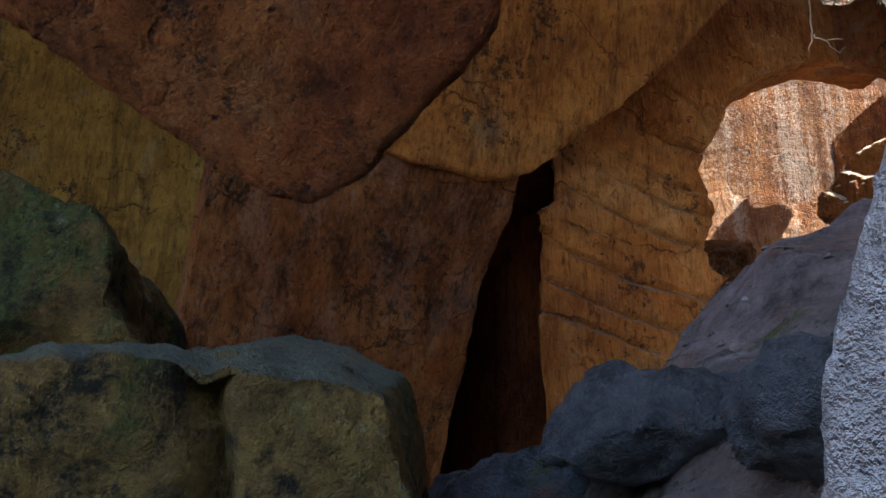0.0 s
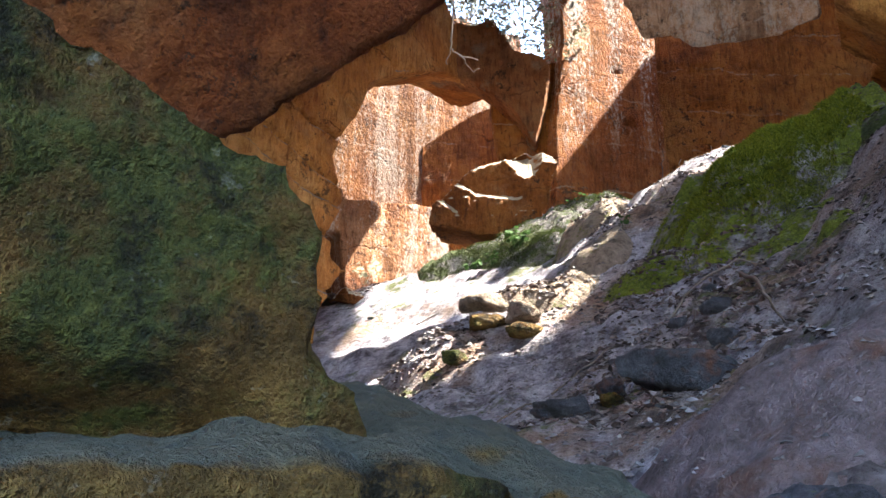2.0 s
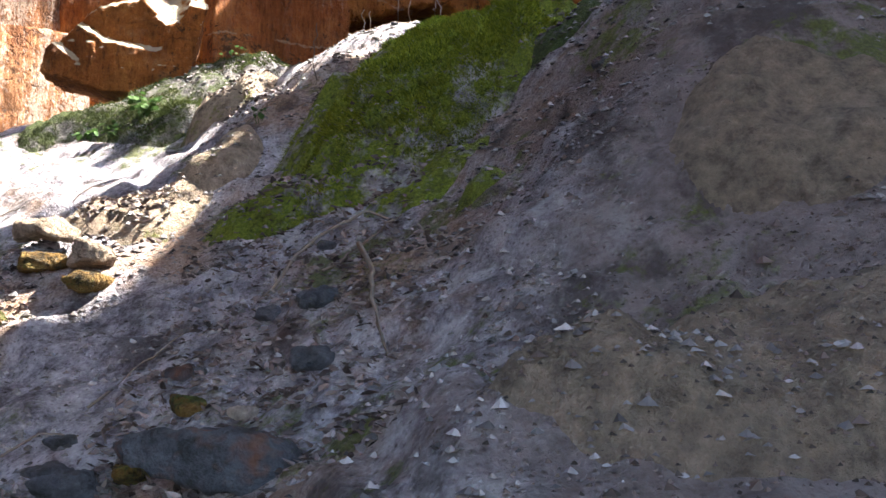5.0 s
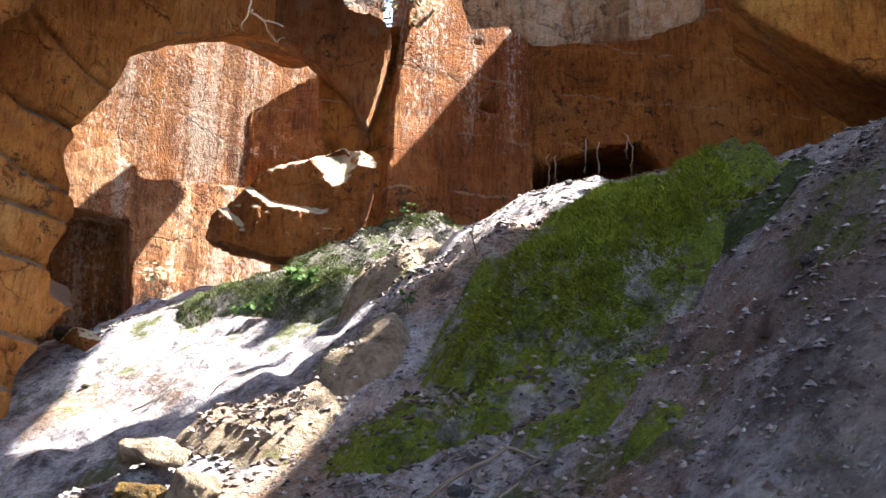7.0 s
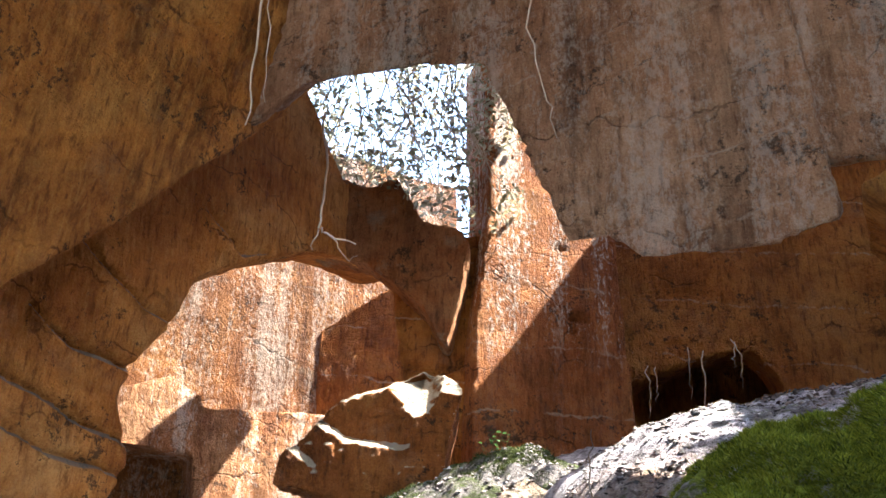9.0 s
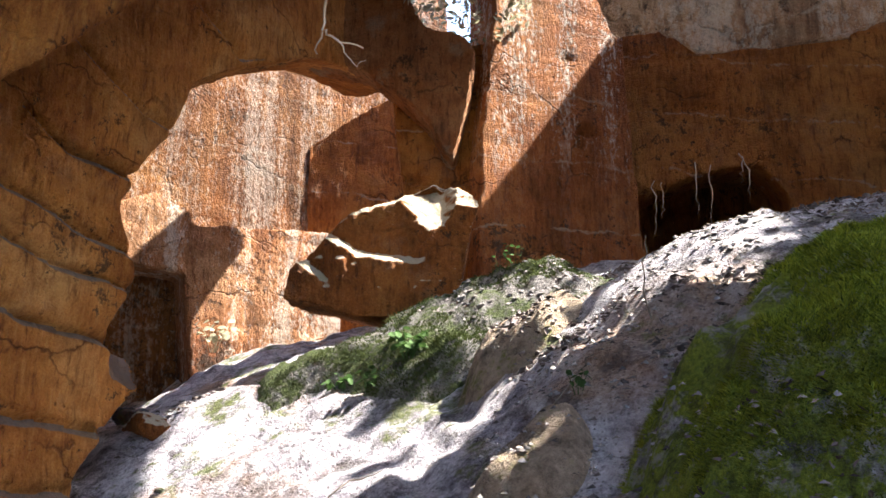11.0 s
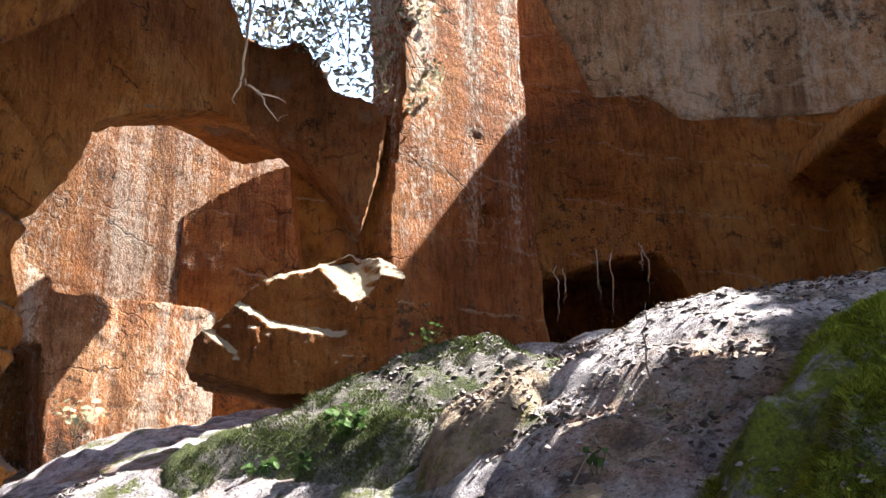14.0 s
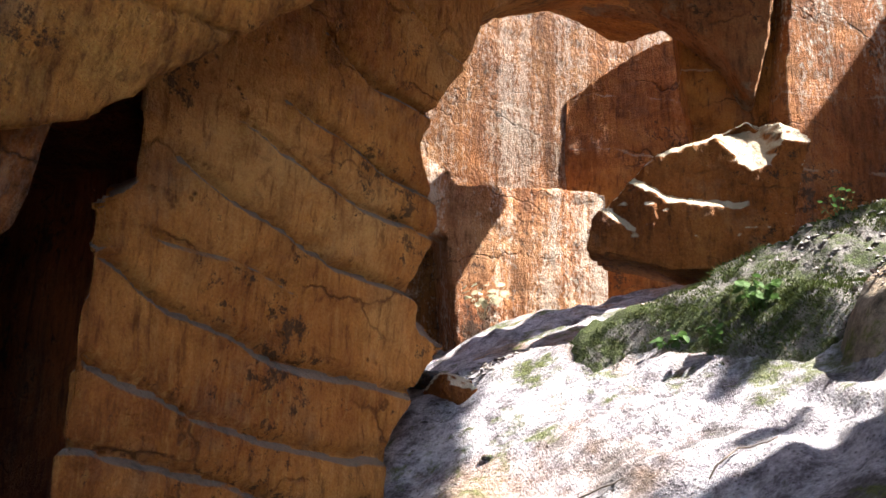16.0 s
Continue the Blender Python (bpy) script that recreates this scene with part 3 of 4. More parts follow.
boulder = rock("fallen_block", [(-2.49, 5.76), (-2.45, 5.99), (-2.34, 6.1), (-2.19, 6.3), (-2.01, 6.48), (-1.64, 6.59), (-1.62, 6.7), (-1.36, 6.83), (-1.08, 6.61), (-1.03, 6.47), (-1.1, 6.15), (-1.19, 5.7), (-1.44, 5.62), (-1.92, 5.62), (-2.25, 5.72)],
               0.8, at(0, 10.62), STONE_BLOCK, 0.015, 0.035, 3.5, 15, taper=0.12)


def bedding(me, ledges):
    """Set the face back above each bedding line, over a short slanted ledge."""
    p = np.empty(len(me.vertices) * 3)
    me.vertices.foreach_get("co", p)
    p = p.reshape(-1, 3)
    worn = 0.045 * fbm(p, 6.0, 4, 130)
    lumps = 0.02 * fbm(p, 22.0, 3, 131)
    depth = np.clip((11.1 - p[:, 1]) / 0.45, 0, 1)
    x = p[:, 0].copy()
    for line, reach, back in ledges:
        xs, zs = [q[0] for q in line], [q[1] for q in line]
        over = p[:, 2] - np.interp(x, xs, zs) + worn
        fade = np.clip((xs[-1] - x) / 0.12, 0, 1) * (x > xs[0])
        p[:, 1] += depth * fade * back * np.clip(over / reach, 0, 1)
    p[:, 1] += depth * lumps
    me.vertices.foreach_set("co", p.ravel())
    me.update()


bedding(boulder.data, (
    ([(-2.6, 6.2), (-2.36, 6.03), (-2.17, 5.86), (-2.1, 5.8)], 0.07, 0.11),
    ([(-2.5, 6.5), (-2.19, 6.26), (-1.96, 6.09), (-1.74, 6.05), (-1.4, 6.0)], 0.07, 0.12),
    ([(-1.75, 6.55), (-1.62, 6.55), (-1.48, 6.36), (-1.4, 6.26), (-1.3, 6.32), (-1.19, 6.48), (-0.9, 6.38)], 0.5, 0.6),
    ([(-2.3, 6.3), (-2.0, 6.42), (-1.64, 6.54), (-1.5, 6.6)], 0.2, 0.2),
))
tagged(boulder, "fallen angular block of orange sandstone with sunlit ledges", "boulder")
ledge = rock("ledge_block", [(-2.6, 0.0), (-2.6, 1.95), (-0.9, 1.96), (-0.42, 1.99), (-0.24, 1.97), (-0.1, 1.92), (-0.04, 1.7), (0.02, 0.0)], 0.7, OLD @ at(0, 1.83), LEDGE_ROCK, 0.018, 0.06, 3.0, 17, rise=0.3, cracks=(([(-0.43, 1.97), (-0.42, 1.4), (-0.4, 0.9)], 0.035, 0.13), ([(-1.05, 1.9), (-1.08, 1.5), (-1.02, 0.9)], 0.03, 0.08)))
tagged(ledge, "low block of mossy dark stone split by a crack", "boulder")
mossb = rock("leaning_boulder", [(-2.6, 1.85), (-2.6, 2.95), (-1.7, 2.8), (-1.07, 2.48), (-0.94, 2.44), (-0.84, 2.38), (-0.74, 2.35), (-0.68, 2.26), (-0.67, 2.14), (-0.61, 2.06), (-0.5, 1.9)], 0.7, OLD @ at(0, 1.94), MOSS_ROCK, 0.015, 0.05, 3.2, 19, cracks=(([(-2.6, 2.06), (-1.5, 2.04), (-1.0, 2.03), (-0.8, 2.0)], 0.06, 0.12),))
tagged(mossb, "large mossy green boulder resting on the ledge", "boulder")
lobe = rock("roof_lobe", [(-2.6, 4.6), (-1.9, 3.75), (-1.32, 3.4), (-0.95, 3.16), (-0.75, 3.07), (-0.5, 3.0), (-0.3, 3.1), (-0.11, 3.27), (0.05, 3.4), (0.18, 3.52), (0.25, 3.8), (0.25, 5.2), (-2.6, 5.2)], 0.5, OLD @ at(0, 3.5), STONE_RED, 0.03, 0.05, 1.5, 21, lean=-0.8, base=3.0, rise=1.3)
tagged(lobe, "dark red rounded lobe of the cave roof", "rock", kind="structure")
# Hole in the added roof, traced back along the sun from the lit ground.
SUN_OPENING = [(1.9, 9.4), (1.0, 11.0), (1.4, 11.6), (2.0, 11.25), (2.75, 10.75), (3.0, 11.3), (3.75, 11.1), (4.3, 10.1), (4.6, 8.0), (2.5, 8.0)]


def inside(x, y, outline):
    """Which points lie in the outline."""
    hit = np.zeros(len(x), bool)
    for (ax, ay), (bx, by) in zip(outline, outline[1:] + outline[:1]):
        cross = (ay > y) != (by > y)
        hit ^= cross & (x < (bx - ax) * (y - ay) / (by - ay + 1e-9) + ax)
    return hit


def roof(name, x0, x1, y0, y1, z0, step, thick, openings=False):
    gx, gy = np.meshgrid(np.arange(x0, x1, step), np.arange(y0, y1, step))
    x, y = gx.ravel(), gy.ravel()
    z = z0 + 0.2 * fbm(np.stack([x, y, x * 0], 1), 0.7, 4, 33)
    n, w = gx.shape
    idx = np.arange(n * w).reshape(n, w)
    faces = np.stack([idx[:-1, :-1], idx[:-1, 1:], idx[1:, 1:], idx[1:, :-1]], -1).reshape(-1, 4)
    if openings:
        mx, my = x[faces[:, 0]] + step / 2, y[faces[:, 0]] + step / 2
        p = np.stack([mx, my, mx * 0], 1)
        wx, wy = mx + 0.12 * fbm(p, 2.2, 3, 35), my + 0.12 * fbm(p, 2.2, 3, 36)
        # Bits of roof left in the hole to dapple the sun like foliage.
        leafy = (fbm(p, 3.4, 4, 37) > 0.26) & (mx > 2.6)
        gone = (inside(wx, wy, SUN_OPENING) & ~leafy) | ((wx > 0.9) & (wx < 3.1) & (wy > 11.65)) | ((wy > 12.2) & (wx < 1.9))
        gone &= ~((wx < 0.9) & (wy < 11.95)) & ~((wx > 1.9) & (wy > 12.0))
        faces = faces[~gone]
    else:
        mx, my = x[faces[:, 0]], y[faces[:, 0]]
        faces = faces[~((mx > 2.2) & (mx < 4.7) & (my > 7.2))]
    ob = mesh_object(name, np.stack([x, y, z], 1).tolist(), faces.tolist(), STONE)
    mod = ob.modifiers.new("thick", "SOLIDIFY")
    mod.thickness, mod.offset = thick, 1.0
    return tagged(ob, "rough rock roof added over the cave, cut where sun should fall", "ceiling", kind="structure")


# Unseen roof that shades the cave and lets sun through set gaps.
roof("ceiling", -14, 10, -5.0, 8.8, 12.0, 0.25, 0.5)
roof("ceiling_sun_mask", -5.5, 8, 8.0, 13.9, 11.1, 0.06, 0.12, True)
# Added enclosing walls; the low south one trims light from behind the camera.
for name, outline, place in (
    ("wall_west", [(-8, -1), (-8, 12), (15, 12), (15, -1)], at(-11, 0, 0, 90)),
    ("wall_south_added", [(-7.5, -1), (-7.5, 2.2), (11.5, 2.2), (11.5, -1)], at(0, -8, 0, 180)),
    ("wall_east", [(-15, -1), (-15, 12), (8, 12), (8, -1)], at(7, 0, 0, -90)),
):
    w = rock(name, outline, 0.6, place, STONE, 0.2, 0.3, 0.5, 40)
    tagged(w, "rough sandstone wall added to close the cave and limit its light", "wall", kind="structure")

# ---- overgrown rises ----
RISES = [
    ("mossy_mound", 0.46, 7.2, 0.95, 0.72, 0.52, MOSS, "low mound of rock overgrown with thick green moss", 51, 0.55),
    ("mossy_shelf", -0.15, 6.75, 0.75, 0.28, 0.17, MOSS, "mossy shelf of earth below the mound", 53, 0.4),
    ("mossy_bank", -1.35, 10.25, 1.15, 0.45, 0.22, MOSS_DULL, "low green mossy bank beneath the fallen block", 55, 0.5),
    ("mossy_bank", -1.25, 9.75, 0.55, 0.32, 0.16, MOSS_DULL, "green mossy bank above the sunlit sand", 58, 0.5),
    ("mossy_hummock", -1.3, 7.4, 0.45, 0.3, 0.18, SAND_ROCK, "yellowish mossy hummock in the sun", 57, 0.5),
    ("mossy_hummock", -0.85, 7.72, 0.26, 0.24, 0.16, SAND_ROCK, "ochre hummock with moss beside the sunlit sand", 56, 0.5),
    ("sandy_hummock", -0.78, 9.3, 0.34, 0.42, 0.24, SAND_ROCK, "sandy hummock at the edge of the sunlight", 59, 0.5),
    ("rock_shelf", -0.35, 2.62, 1.0, 0.48, 0.04, NEAR_SOIL, "smooth shelf of purplish brown rock beside the path", 64, 0.25),
    ("flat_rock", 0.55, 3.7, 0.6, 0.3, 0.17, SOIL_ROCK, "brown mossy rock bulging from the slope", 65, 0.35),
    ("flat_rock", 1.3, 4.6, 0.45, 0.32, 0.1, SOIL_ROCK, "brownish mossy rock in the slope", 66, 0.5),
    ("mossy_patch", 0.2, 6.3, 0.3, 0.16, 0.08, MOSS, "patch of green moss below the mound", 67, 0.7),
    ("mossy_patch", 0.35, 5.75, 0.13, 0.12, 0.06, MOSS, "small green moss patch in the gully", 68, 0.7),
    ("mossy_knoll", 1.05, 8.15, 0.4, 0.28, 0.12, MOSS, "small mossy knoll above the mound", 60, 0.6),
    ("mossy_knoll", 1.05, 6.55, 0.22, 0.16, 0.1, MOSS_DULL, "dull green tuft of moss beside the mound", 61, 0.6),
]
for name, cx, cy, rx, ry, h, mat, label, seed, edge in RISES:
    patch(name, cx, cy, rx, ry, h, mat, label, "mossy boulder" if "moss" in name else "rock" if "rock" in name else "mound", seed, edge)


def stone(name, x, y, size, material, label, seed, sink=0.3, tall=0.6, turn=0.0):
    """A loose stone: a lumpy, half-buried block."""
    rng = random.Random(seed)
    corners = []
    for k in range(22):
        a, e = rng.uniform(0, 2 * math.pi), rng.uniform(-0.9, 0.9)
        r = rng.uniform(0.75, 1.0)
        corners.append((size[0] * r * math.cos(a) * math.cos(e), size[1] * r * math.sin(a) * math.cos(e), size[2] * r * math.sin(e)))
    big = max(size)
    ob = hull_rock(name, corners, material, max(0.008, big / 18), big * 0.17, 1.4 / big, seed)
    z = float(ground_z(np.array([x]), np.array([y]))[0])
    ob.data.transform(pose(0, 0, 0, rng.uniform(-12, 12), rng.uniform(-12, 12), turn))
    ob.data.transform(Matrix.Translation((x, y, z + size[2] * (1 - 2 * sink))))
    return tagged(ob, label, "rock")


# rocks beside the start of the walk
for k, (x, y, sx, sy, sz, mat, label) in enumerate((
    (-1.35, 2.35, 0.38, 0.3, 0.3, DARK_ROCK, "dark blue-grey rock at the foot of the slope"),
    (-0.85, 2.05, 0.32, 0.3, 0.19, DARK_ROCK, "rounded blue-grey boulder in the shade"),
    (-0.35, 1.75, 0.3, 0.28, 0.2, DARK_ROCK, "blue-grey boulder with a reddish flank"),
    (-1.2, 1.75, 0.2, 0.18, 0.16, DARK_ROCK, "small dark rock wedged between boulders"),
    (0.15, 2.75, 0.35, 0.25, 0.1, DARK_ROCK, "low grey rock shelf in the slope"),
    (-0.75, 4.45, 0.34, 0.14, 0.12, DARK_ROCK, "long dark rock edge above the litter"),
    (-1.22, 3.1, 0.24, 0.2, 0.16, DARK_ROCK, "dark undercut end of the rock shelf"),
    (-2.31, 2.75, 0.4, 0.35, 0.3, DARK_ROCK, "dark rock behind the mossy ledge"),
    (-2.8, 3.1, 0.4, 0.35, 0.3, DARK_ROCK, "dark rock in the shade of the side chamber"),
    (-1.65, 2.9, 0.4, 0.3, 0.36, DARK_ROCK, "low dark rock in the hollow"),
    (-2.2, 4.0, 0.4, 0.35, 0.25, DARK_ROCK, "dark rock at the foot of the pillar"),
)):
    stone("rock", x, y, (sx, sy, sz), mat, label, 100 + k, 0.35)

# No sun reaches this rock; its whiteness is painted sunlight.
tall = hull_rock("rock", [(-0.07, 0.62, 1.86), (-0.1, 0.62, 1.77), (-0.13, 0.62, 1.72), (-0.15, 0.62, 1.68), (-0.17, 0.63, 1.6), (-0.21, 0.64, 1.5), (-0.25, 0.67, 1.3), (-0.3, 0.7, 0.6), (0.2, 0.5, 1.9), (0.3, 0.5, 0.6), (-0.05, 1.0, 1.9), (0.3, 1.0, 1.85), (-0.1, 1.15, 0.6), (0.3, 1.15, 0.6)], SUNLIT_ROCK, 0.012, 0.02, 6.0, 140)
tagged(tall, "tall rock beside the path, whitened to look sunlit", "rock")

# loose stones on the slope
for k, (x, y, r, mat, label) in enumerate((
    (-2.9, 9.3, 0.05, DARK_ROCK, "small dark stone on the sandy slope"),
    (0.45, 8.85, 0.045, DARK_ROCK, "small dark stone near the ridge"),
    (0.95, 5.75, 0.06, DARK_ROCK, "dark upright stone on the slope"),
    (-0.75, 4.7, 0.05, PALE_ROCK, "flat pale pebble among dead leaves"),
    (-0.95, 5.45, 0.08, DARK_ROCK, "dark stone in the leaf litter"),
    (-1.35, 5.0, 0.1, DARK_ROCK, "dark stone in the leaf litter"),
    (-1.05, 4.75, 0.09, MOSS_ROCK, "mossy stone in the leaf litter"),
    (-1.55, 4.75, 0.11, DARK_ROCK, "dark stone in the leaf litter"),
    (-0.45, 5.15, 0.12, DARK_ROCK, "flat grey stone in the leaf litter"),
    (-1.7, 6.75, 0.17, MOSS_ROCK, "yellow mossy stone in the sun"),
    (-1.45, 6.55, 0.14, MOSS_ROCK, "yellow mossy stone in the sun"),
    (-1.9, 6.5, 0.12, MOSS_ROCK, "brown crumbling stone in the sun"),
    (-1.45, 6.7, 0.2, SAND_ROCK, "yellow mossy stone in the sun"),
    (-1.75, 7.0, 0.24, SAND_ROCK, "mossy stone at the edge of the sunlight"),
    (-0.3, 6.2, 0.06, DARK_ROCK, "dark stone under the mossy shelf"),
    (0.15, 6.35, 0.05, DARK_ROCK, "dark stone under the mossy shelf"),
    (-1.25, 4.75, 0.15, DARK_ROCK, "dark angular stone among the leaf litter"),
    (-1.05, 4.9, 0.13, DARK_ROCK, "dark angular stone among the leaf litter"),
    (-0.9, 5.1, 0.1, MOSS_ROCK, "mossy stone among the leaf litter"),
    (-0.7, 4.98, 0.07, PALE_ROCK, "pale round stone among the leaf litter"),
    (-1.35, 5.3, 0.08, DARK_ROCK, "dark stone half sunk in the litter"),
    (-0.6, 5.6, 0.08, DARK_ROCK, "dark stone half sunk in the litter"),
    (-0.4, 5.5, 0.13, DARK_ROCK, "low dark stone beside the crooked stick"),
    (-3.55, 10.6, 0.2, DARK_ROCK, "rounded rock at the foot of the pillar"),
    (-3.3, 10.15, 0.22, STONE_BLOCK, "orange block fallen from the pillar"),
)):
    stone("stone", x, y, (r, r * 0.8, r * 0.6), mat, label, 200 + k, 0.25, turn=37 * k)


# ---- litter, pebbles and moss ----
def near_rocks(x, y):
    """The low rocks in the slope and the mound, which lie clear of crumbs."""
    return (((x - 0.75) / 0.5) ** 2 + ((y - 4.05) / 0.42) ** 2 < 1) | (((x - 1.25) / 0.55) ** 2 + ((y - 4.75) / 0.45) ** 2 < 1) | (((x - 0.62) / 0.85) ** 2 + ((y - 7.3) / 0.66) ** 2 < 1)


def scatter(count, x0, x1, y0, y1, seed, keep=None):
    rng = np.random.default_rng(seed)
    x, y = rng.uniform(x0, x1, count), rng.uniform(y0, y1, count)
    ok = ~near_rocks(x, y)
    if keep is not None:
        ok &= keep(x, y)
    x, y = x[ok], y[ok]
    return x, y, top_z(x, y), rng


def top_z(x, y):
    """The height of the ground or of the rise that lies on it."""
    z = ground_z(x, y)
    for name, cx, cy, rx, ry, h, mat, label, seed, edge in RISES:
        z = np.maximum(z, np.where((np.abs(x - cx) < 1.3 * rx) & (np.abs(y - cy) < 1.3 * ry), rise_z(x, y, cx, cy, rx, ry, h, seed, edge), -9))
    return z


def leaves(name, x, y, z, rng, small, large, material, label, flat=0.6, category="leaves"):
    """Loose leaves: each a folded lozenge of four faces."""
    verts, faces = [], []
    count = len(x)
    size = rng.uniform(small, large, count)
    turn, tip, roll = rng.uniform(0, 6.283, count), rng.normal(0, flat, count), rng.normal(0, flat, count)
    for k in range(count):
        m = Euler((tip[k], roll[k], turn[k])).to_matrix()
        s = size[k]
        base = len(verts)
        for px, py, pz in ((0, -0.5, 0), (0.24, -0.1, 0.12), (0, 0.0, 0), (-0.24, -0.1, 0.12), (0.17, 0.25, 0.1), (-0.17, 0.25, 0.1), (0, 0.5, 0.08)):
            v = m @ Vector((px * s, py * s, pz * s))
            verts.append((x[k] + v.x, y[k] + v.y, z[k] + v.z + 0.006))
        faces += [(base, base + 1, base + 2), (base, base + 2, base + 3), (base + 1, base + 4, base + 6, base + 2), (base + 2, base + 6, base + 5, base + 3)]
    ob = mesh_object(name, verts, faces, material, smooth=False)
    return tagged(ob, label, category, kind="stuff")


def gully(x, y):
    p = np.stack([x, y, x * 0], 1)
    return vnoise(p * 1.5, 61) + 0.5 * np.exp(-((x + 0.9) / 0.9) ** 2 - ((y - 5.3) / 1.2) ** 2) > 0.62


def sandy(x, y):
    """The bare sand where little litter lies."""
    return ((x + 2.2) / 1.25) ** 2 + ((y - 9.0) / 1.7) ** 2 < 1


x, y, z, rng = scatter(26000, -3.2, 2.2, 3.6, 10.5, 62, lambda x, y: gully(x, y) & ~sandy(x, y) & (x - 0.55 * (y - 5) < 0.35))
leaves("leaf_litter", x, y, z, rng, 0.02, 0.075, LEAF_DRY, "dry brown and grey leaves lying on the slope", 0.5)
x, y, z, rng = scatter(500, -3.4, 2.4, 3.2, 10.5, 63, lambda x, y: ~sandy(x, y))
leaves("pale_litter", x, y, z, rng, 0.008, 0.025, plain("bleached_leaf", (0.14, 0.12, 0.11), (0.3, 0.27, 0.25)), "bleached leaf scraps lying on the slope", 0.3)


def pebbles(count, area, seed, small, large, material, label):
    x, y, z, rng = scatter(count, *area, seed, lambda x, y: ~sandy(x, y))
    verts, faces = [], []
    for k in range(len(x)):
        r = rng.uniform(small, large)
        base = len(verts)
        ring = rng.uniform(0.7, 1.2, 6)
        for j in range(6):
            a = j * math.pi / 3
            verts.append((x[k] + r * ring[j] * math.cos(a), y[k] + r * ring[j] * math.sin(a), z[k] + rng.uniform(-0.2, 0.2) * r))
        verts.append((x[k] + rng.uniform(-0.3, 0.3) * r, y[k] + rng.uniform(-0.3, 0.3) * r, z[k] + r * rng.uniform(0.5, 0.9)))
        faces += [(base + j, base + (j + 1) % 6, base + 6) for j in range(6)]
    ob = mesh_object("pebbles", verts, faces, material, smooth=False)
    return tagged(ob, label, "pebbles", kind="stuff")


pebbles(12000, (-3.4, 2.2, 3.4, 10.5), 64, 0.006, 0.026, plain("pebble", (0.03, 0.025, 0.025), (0.30, 0.27, 0.27)), "small grey pebbles and crumbs on the slope")
pebbles(1200, (-2.0, 1.6, 1.2, 4.6), 65, 0.005, 0.016, plain("grit", (0.08, 0.07, 0.07), (0.26, 0.23, 0.23)), "pale grit on the near rock")


def moss_blades(count, seed, name, cx, cy, rx, ry, h, mseed, edge, limit, material):
    rng = np.random.default_rng(seed)
    a, r = rng.uniform(0, 6.283, count), np.sqrt(rng.uniform(0, 1, count))
    x, y = cx + rx * 1.05 * r * np.cos(a), cy + ry * 1.05 * r * np.sin(a)
    p = np.stack([x, y, x * 0], 1)
    ok = fbm(p, 2.6, 4, seed + 3) > limit
    x, y = x[ok], y[ok]
    z = rise_z(x, y, cx, cy, rx, ry, h, mseed, edge)
    e = 0.02
    nx = -(rise_z(x + e, y, cx, cy, rx, ry, h, mseed, edge) - z) / e
    ny = -(rise_z(x, y + e, cx, cy, rx, ry, h, mseed, edge) - z) / e
    n = len(x)
    length, turn = rng.uniform(0.01, 0.034, n) * (0.6 + 1.1 * vnoise(np.stack([x, y, z], 1) * 14, seed)), rng.uniform(0, 6.283, n)
    norm = np.sqrt(nx * nx + ny * ny + 1)
    tx, ty, tz = nx / norm + rng.normal(0, 0.45, n), ny / norm + rng.normal(0, 0.45, n), 1 / norm - 0.25
    w = 0.004
    v = np.empty((n, 3, 3))
    v[:, 0] = np.stack([x - w * np.cos(turn), y - w * np.sin(turn), z - 0.004], 1)
    v[:, 1] = np.stack([x + w * np.cos(turn), y + w * np.sin(turn), z - 0.004], 1)
    v[:, 2] = np.stack([x + tx * length, y + ty * length, z + tz * length], 1)
    ob = mesh_object("moss", v.reshape(-1, 3).tolist(), np.arange(3 * n).reshape(n, 3).tolist(), material, smooth=False)
    return tagged(ob, "short tufts of green moss on the rock", "moss", kind="stuff")


for k, (name, cx, cy, rx, ry, h, mat, label, seed, edge) in enumerate(RISES[:4]):
    moss_blades((120000, 16000, 16000, 9000)[k], 70 + k, name, cx, cy, rx, ry, h, seed, edge, (-0.1, -0.1, -0.05, -0.05)[k], BLADE if k < 2 else BLADE_DULL)


def crumbs():
    """Clods of dark soil over the upper slope."""
    rng = np.random.default_rng(66)
    count = 15000
    x, y = rng.uniform(-0.2, 2.3, count), rng.uniform(2.4, 8.4, count)
    p = np.stack([x, y, x * 0], 1)
    ok = (x > 0.2 + 0.3 * (y - 5)) & (fbm(p, 1.3, 4, 67) > -0.12)
    x, y = x[ok], y[ok]
    z = top_z(x, y)
    verts, faces = [], []
    for k in range(len(x)):
        r = rng.uniform(0.005, 0.014) * (2.2 if rng.random() < 0.05 else 1.0)
        b = len(verts)
        for a in range(5):
            verts.append((x[k] + r * rng.uniform(0.6, 1.3) * math.cos(a * 1.257), y[k] + r * rng.uniform(0.6, 1.3) * math.sin(a * 1.257), z[k] - 0.3 * r))
        verts.append((x[k] + rng.uniform(-0.4, 0.4) * r, y[k] + rng.uniform(-0.4, 0.4) * r, z[k] + r * rng.uniform(0.3, 0.7)))
        faces += [(b + a, b + (a + 1) % 5, b + 5) for a in range(5)]
    ob = mesh_object("soil_crumbs", verts, faces, plain("soil_crumb", (0.02, 0.015, 0.012), (0.12, 0.085, 0.075)), smooth=False)
    return tagged(ob, "dark clods of soil strewn over the upper slope", "soil", kind="stuff")


crumbs()


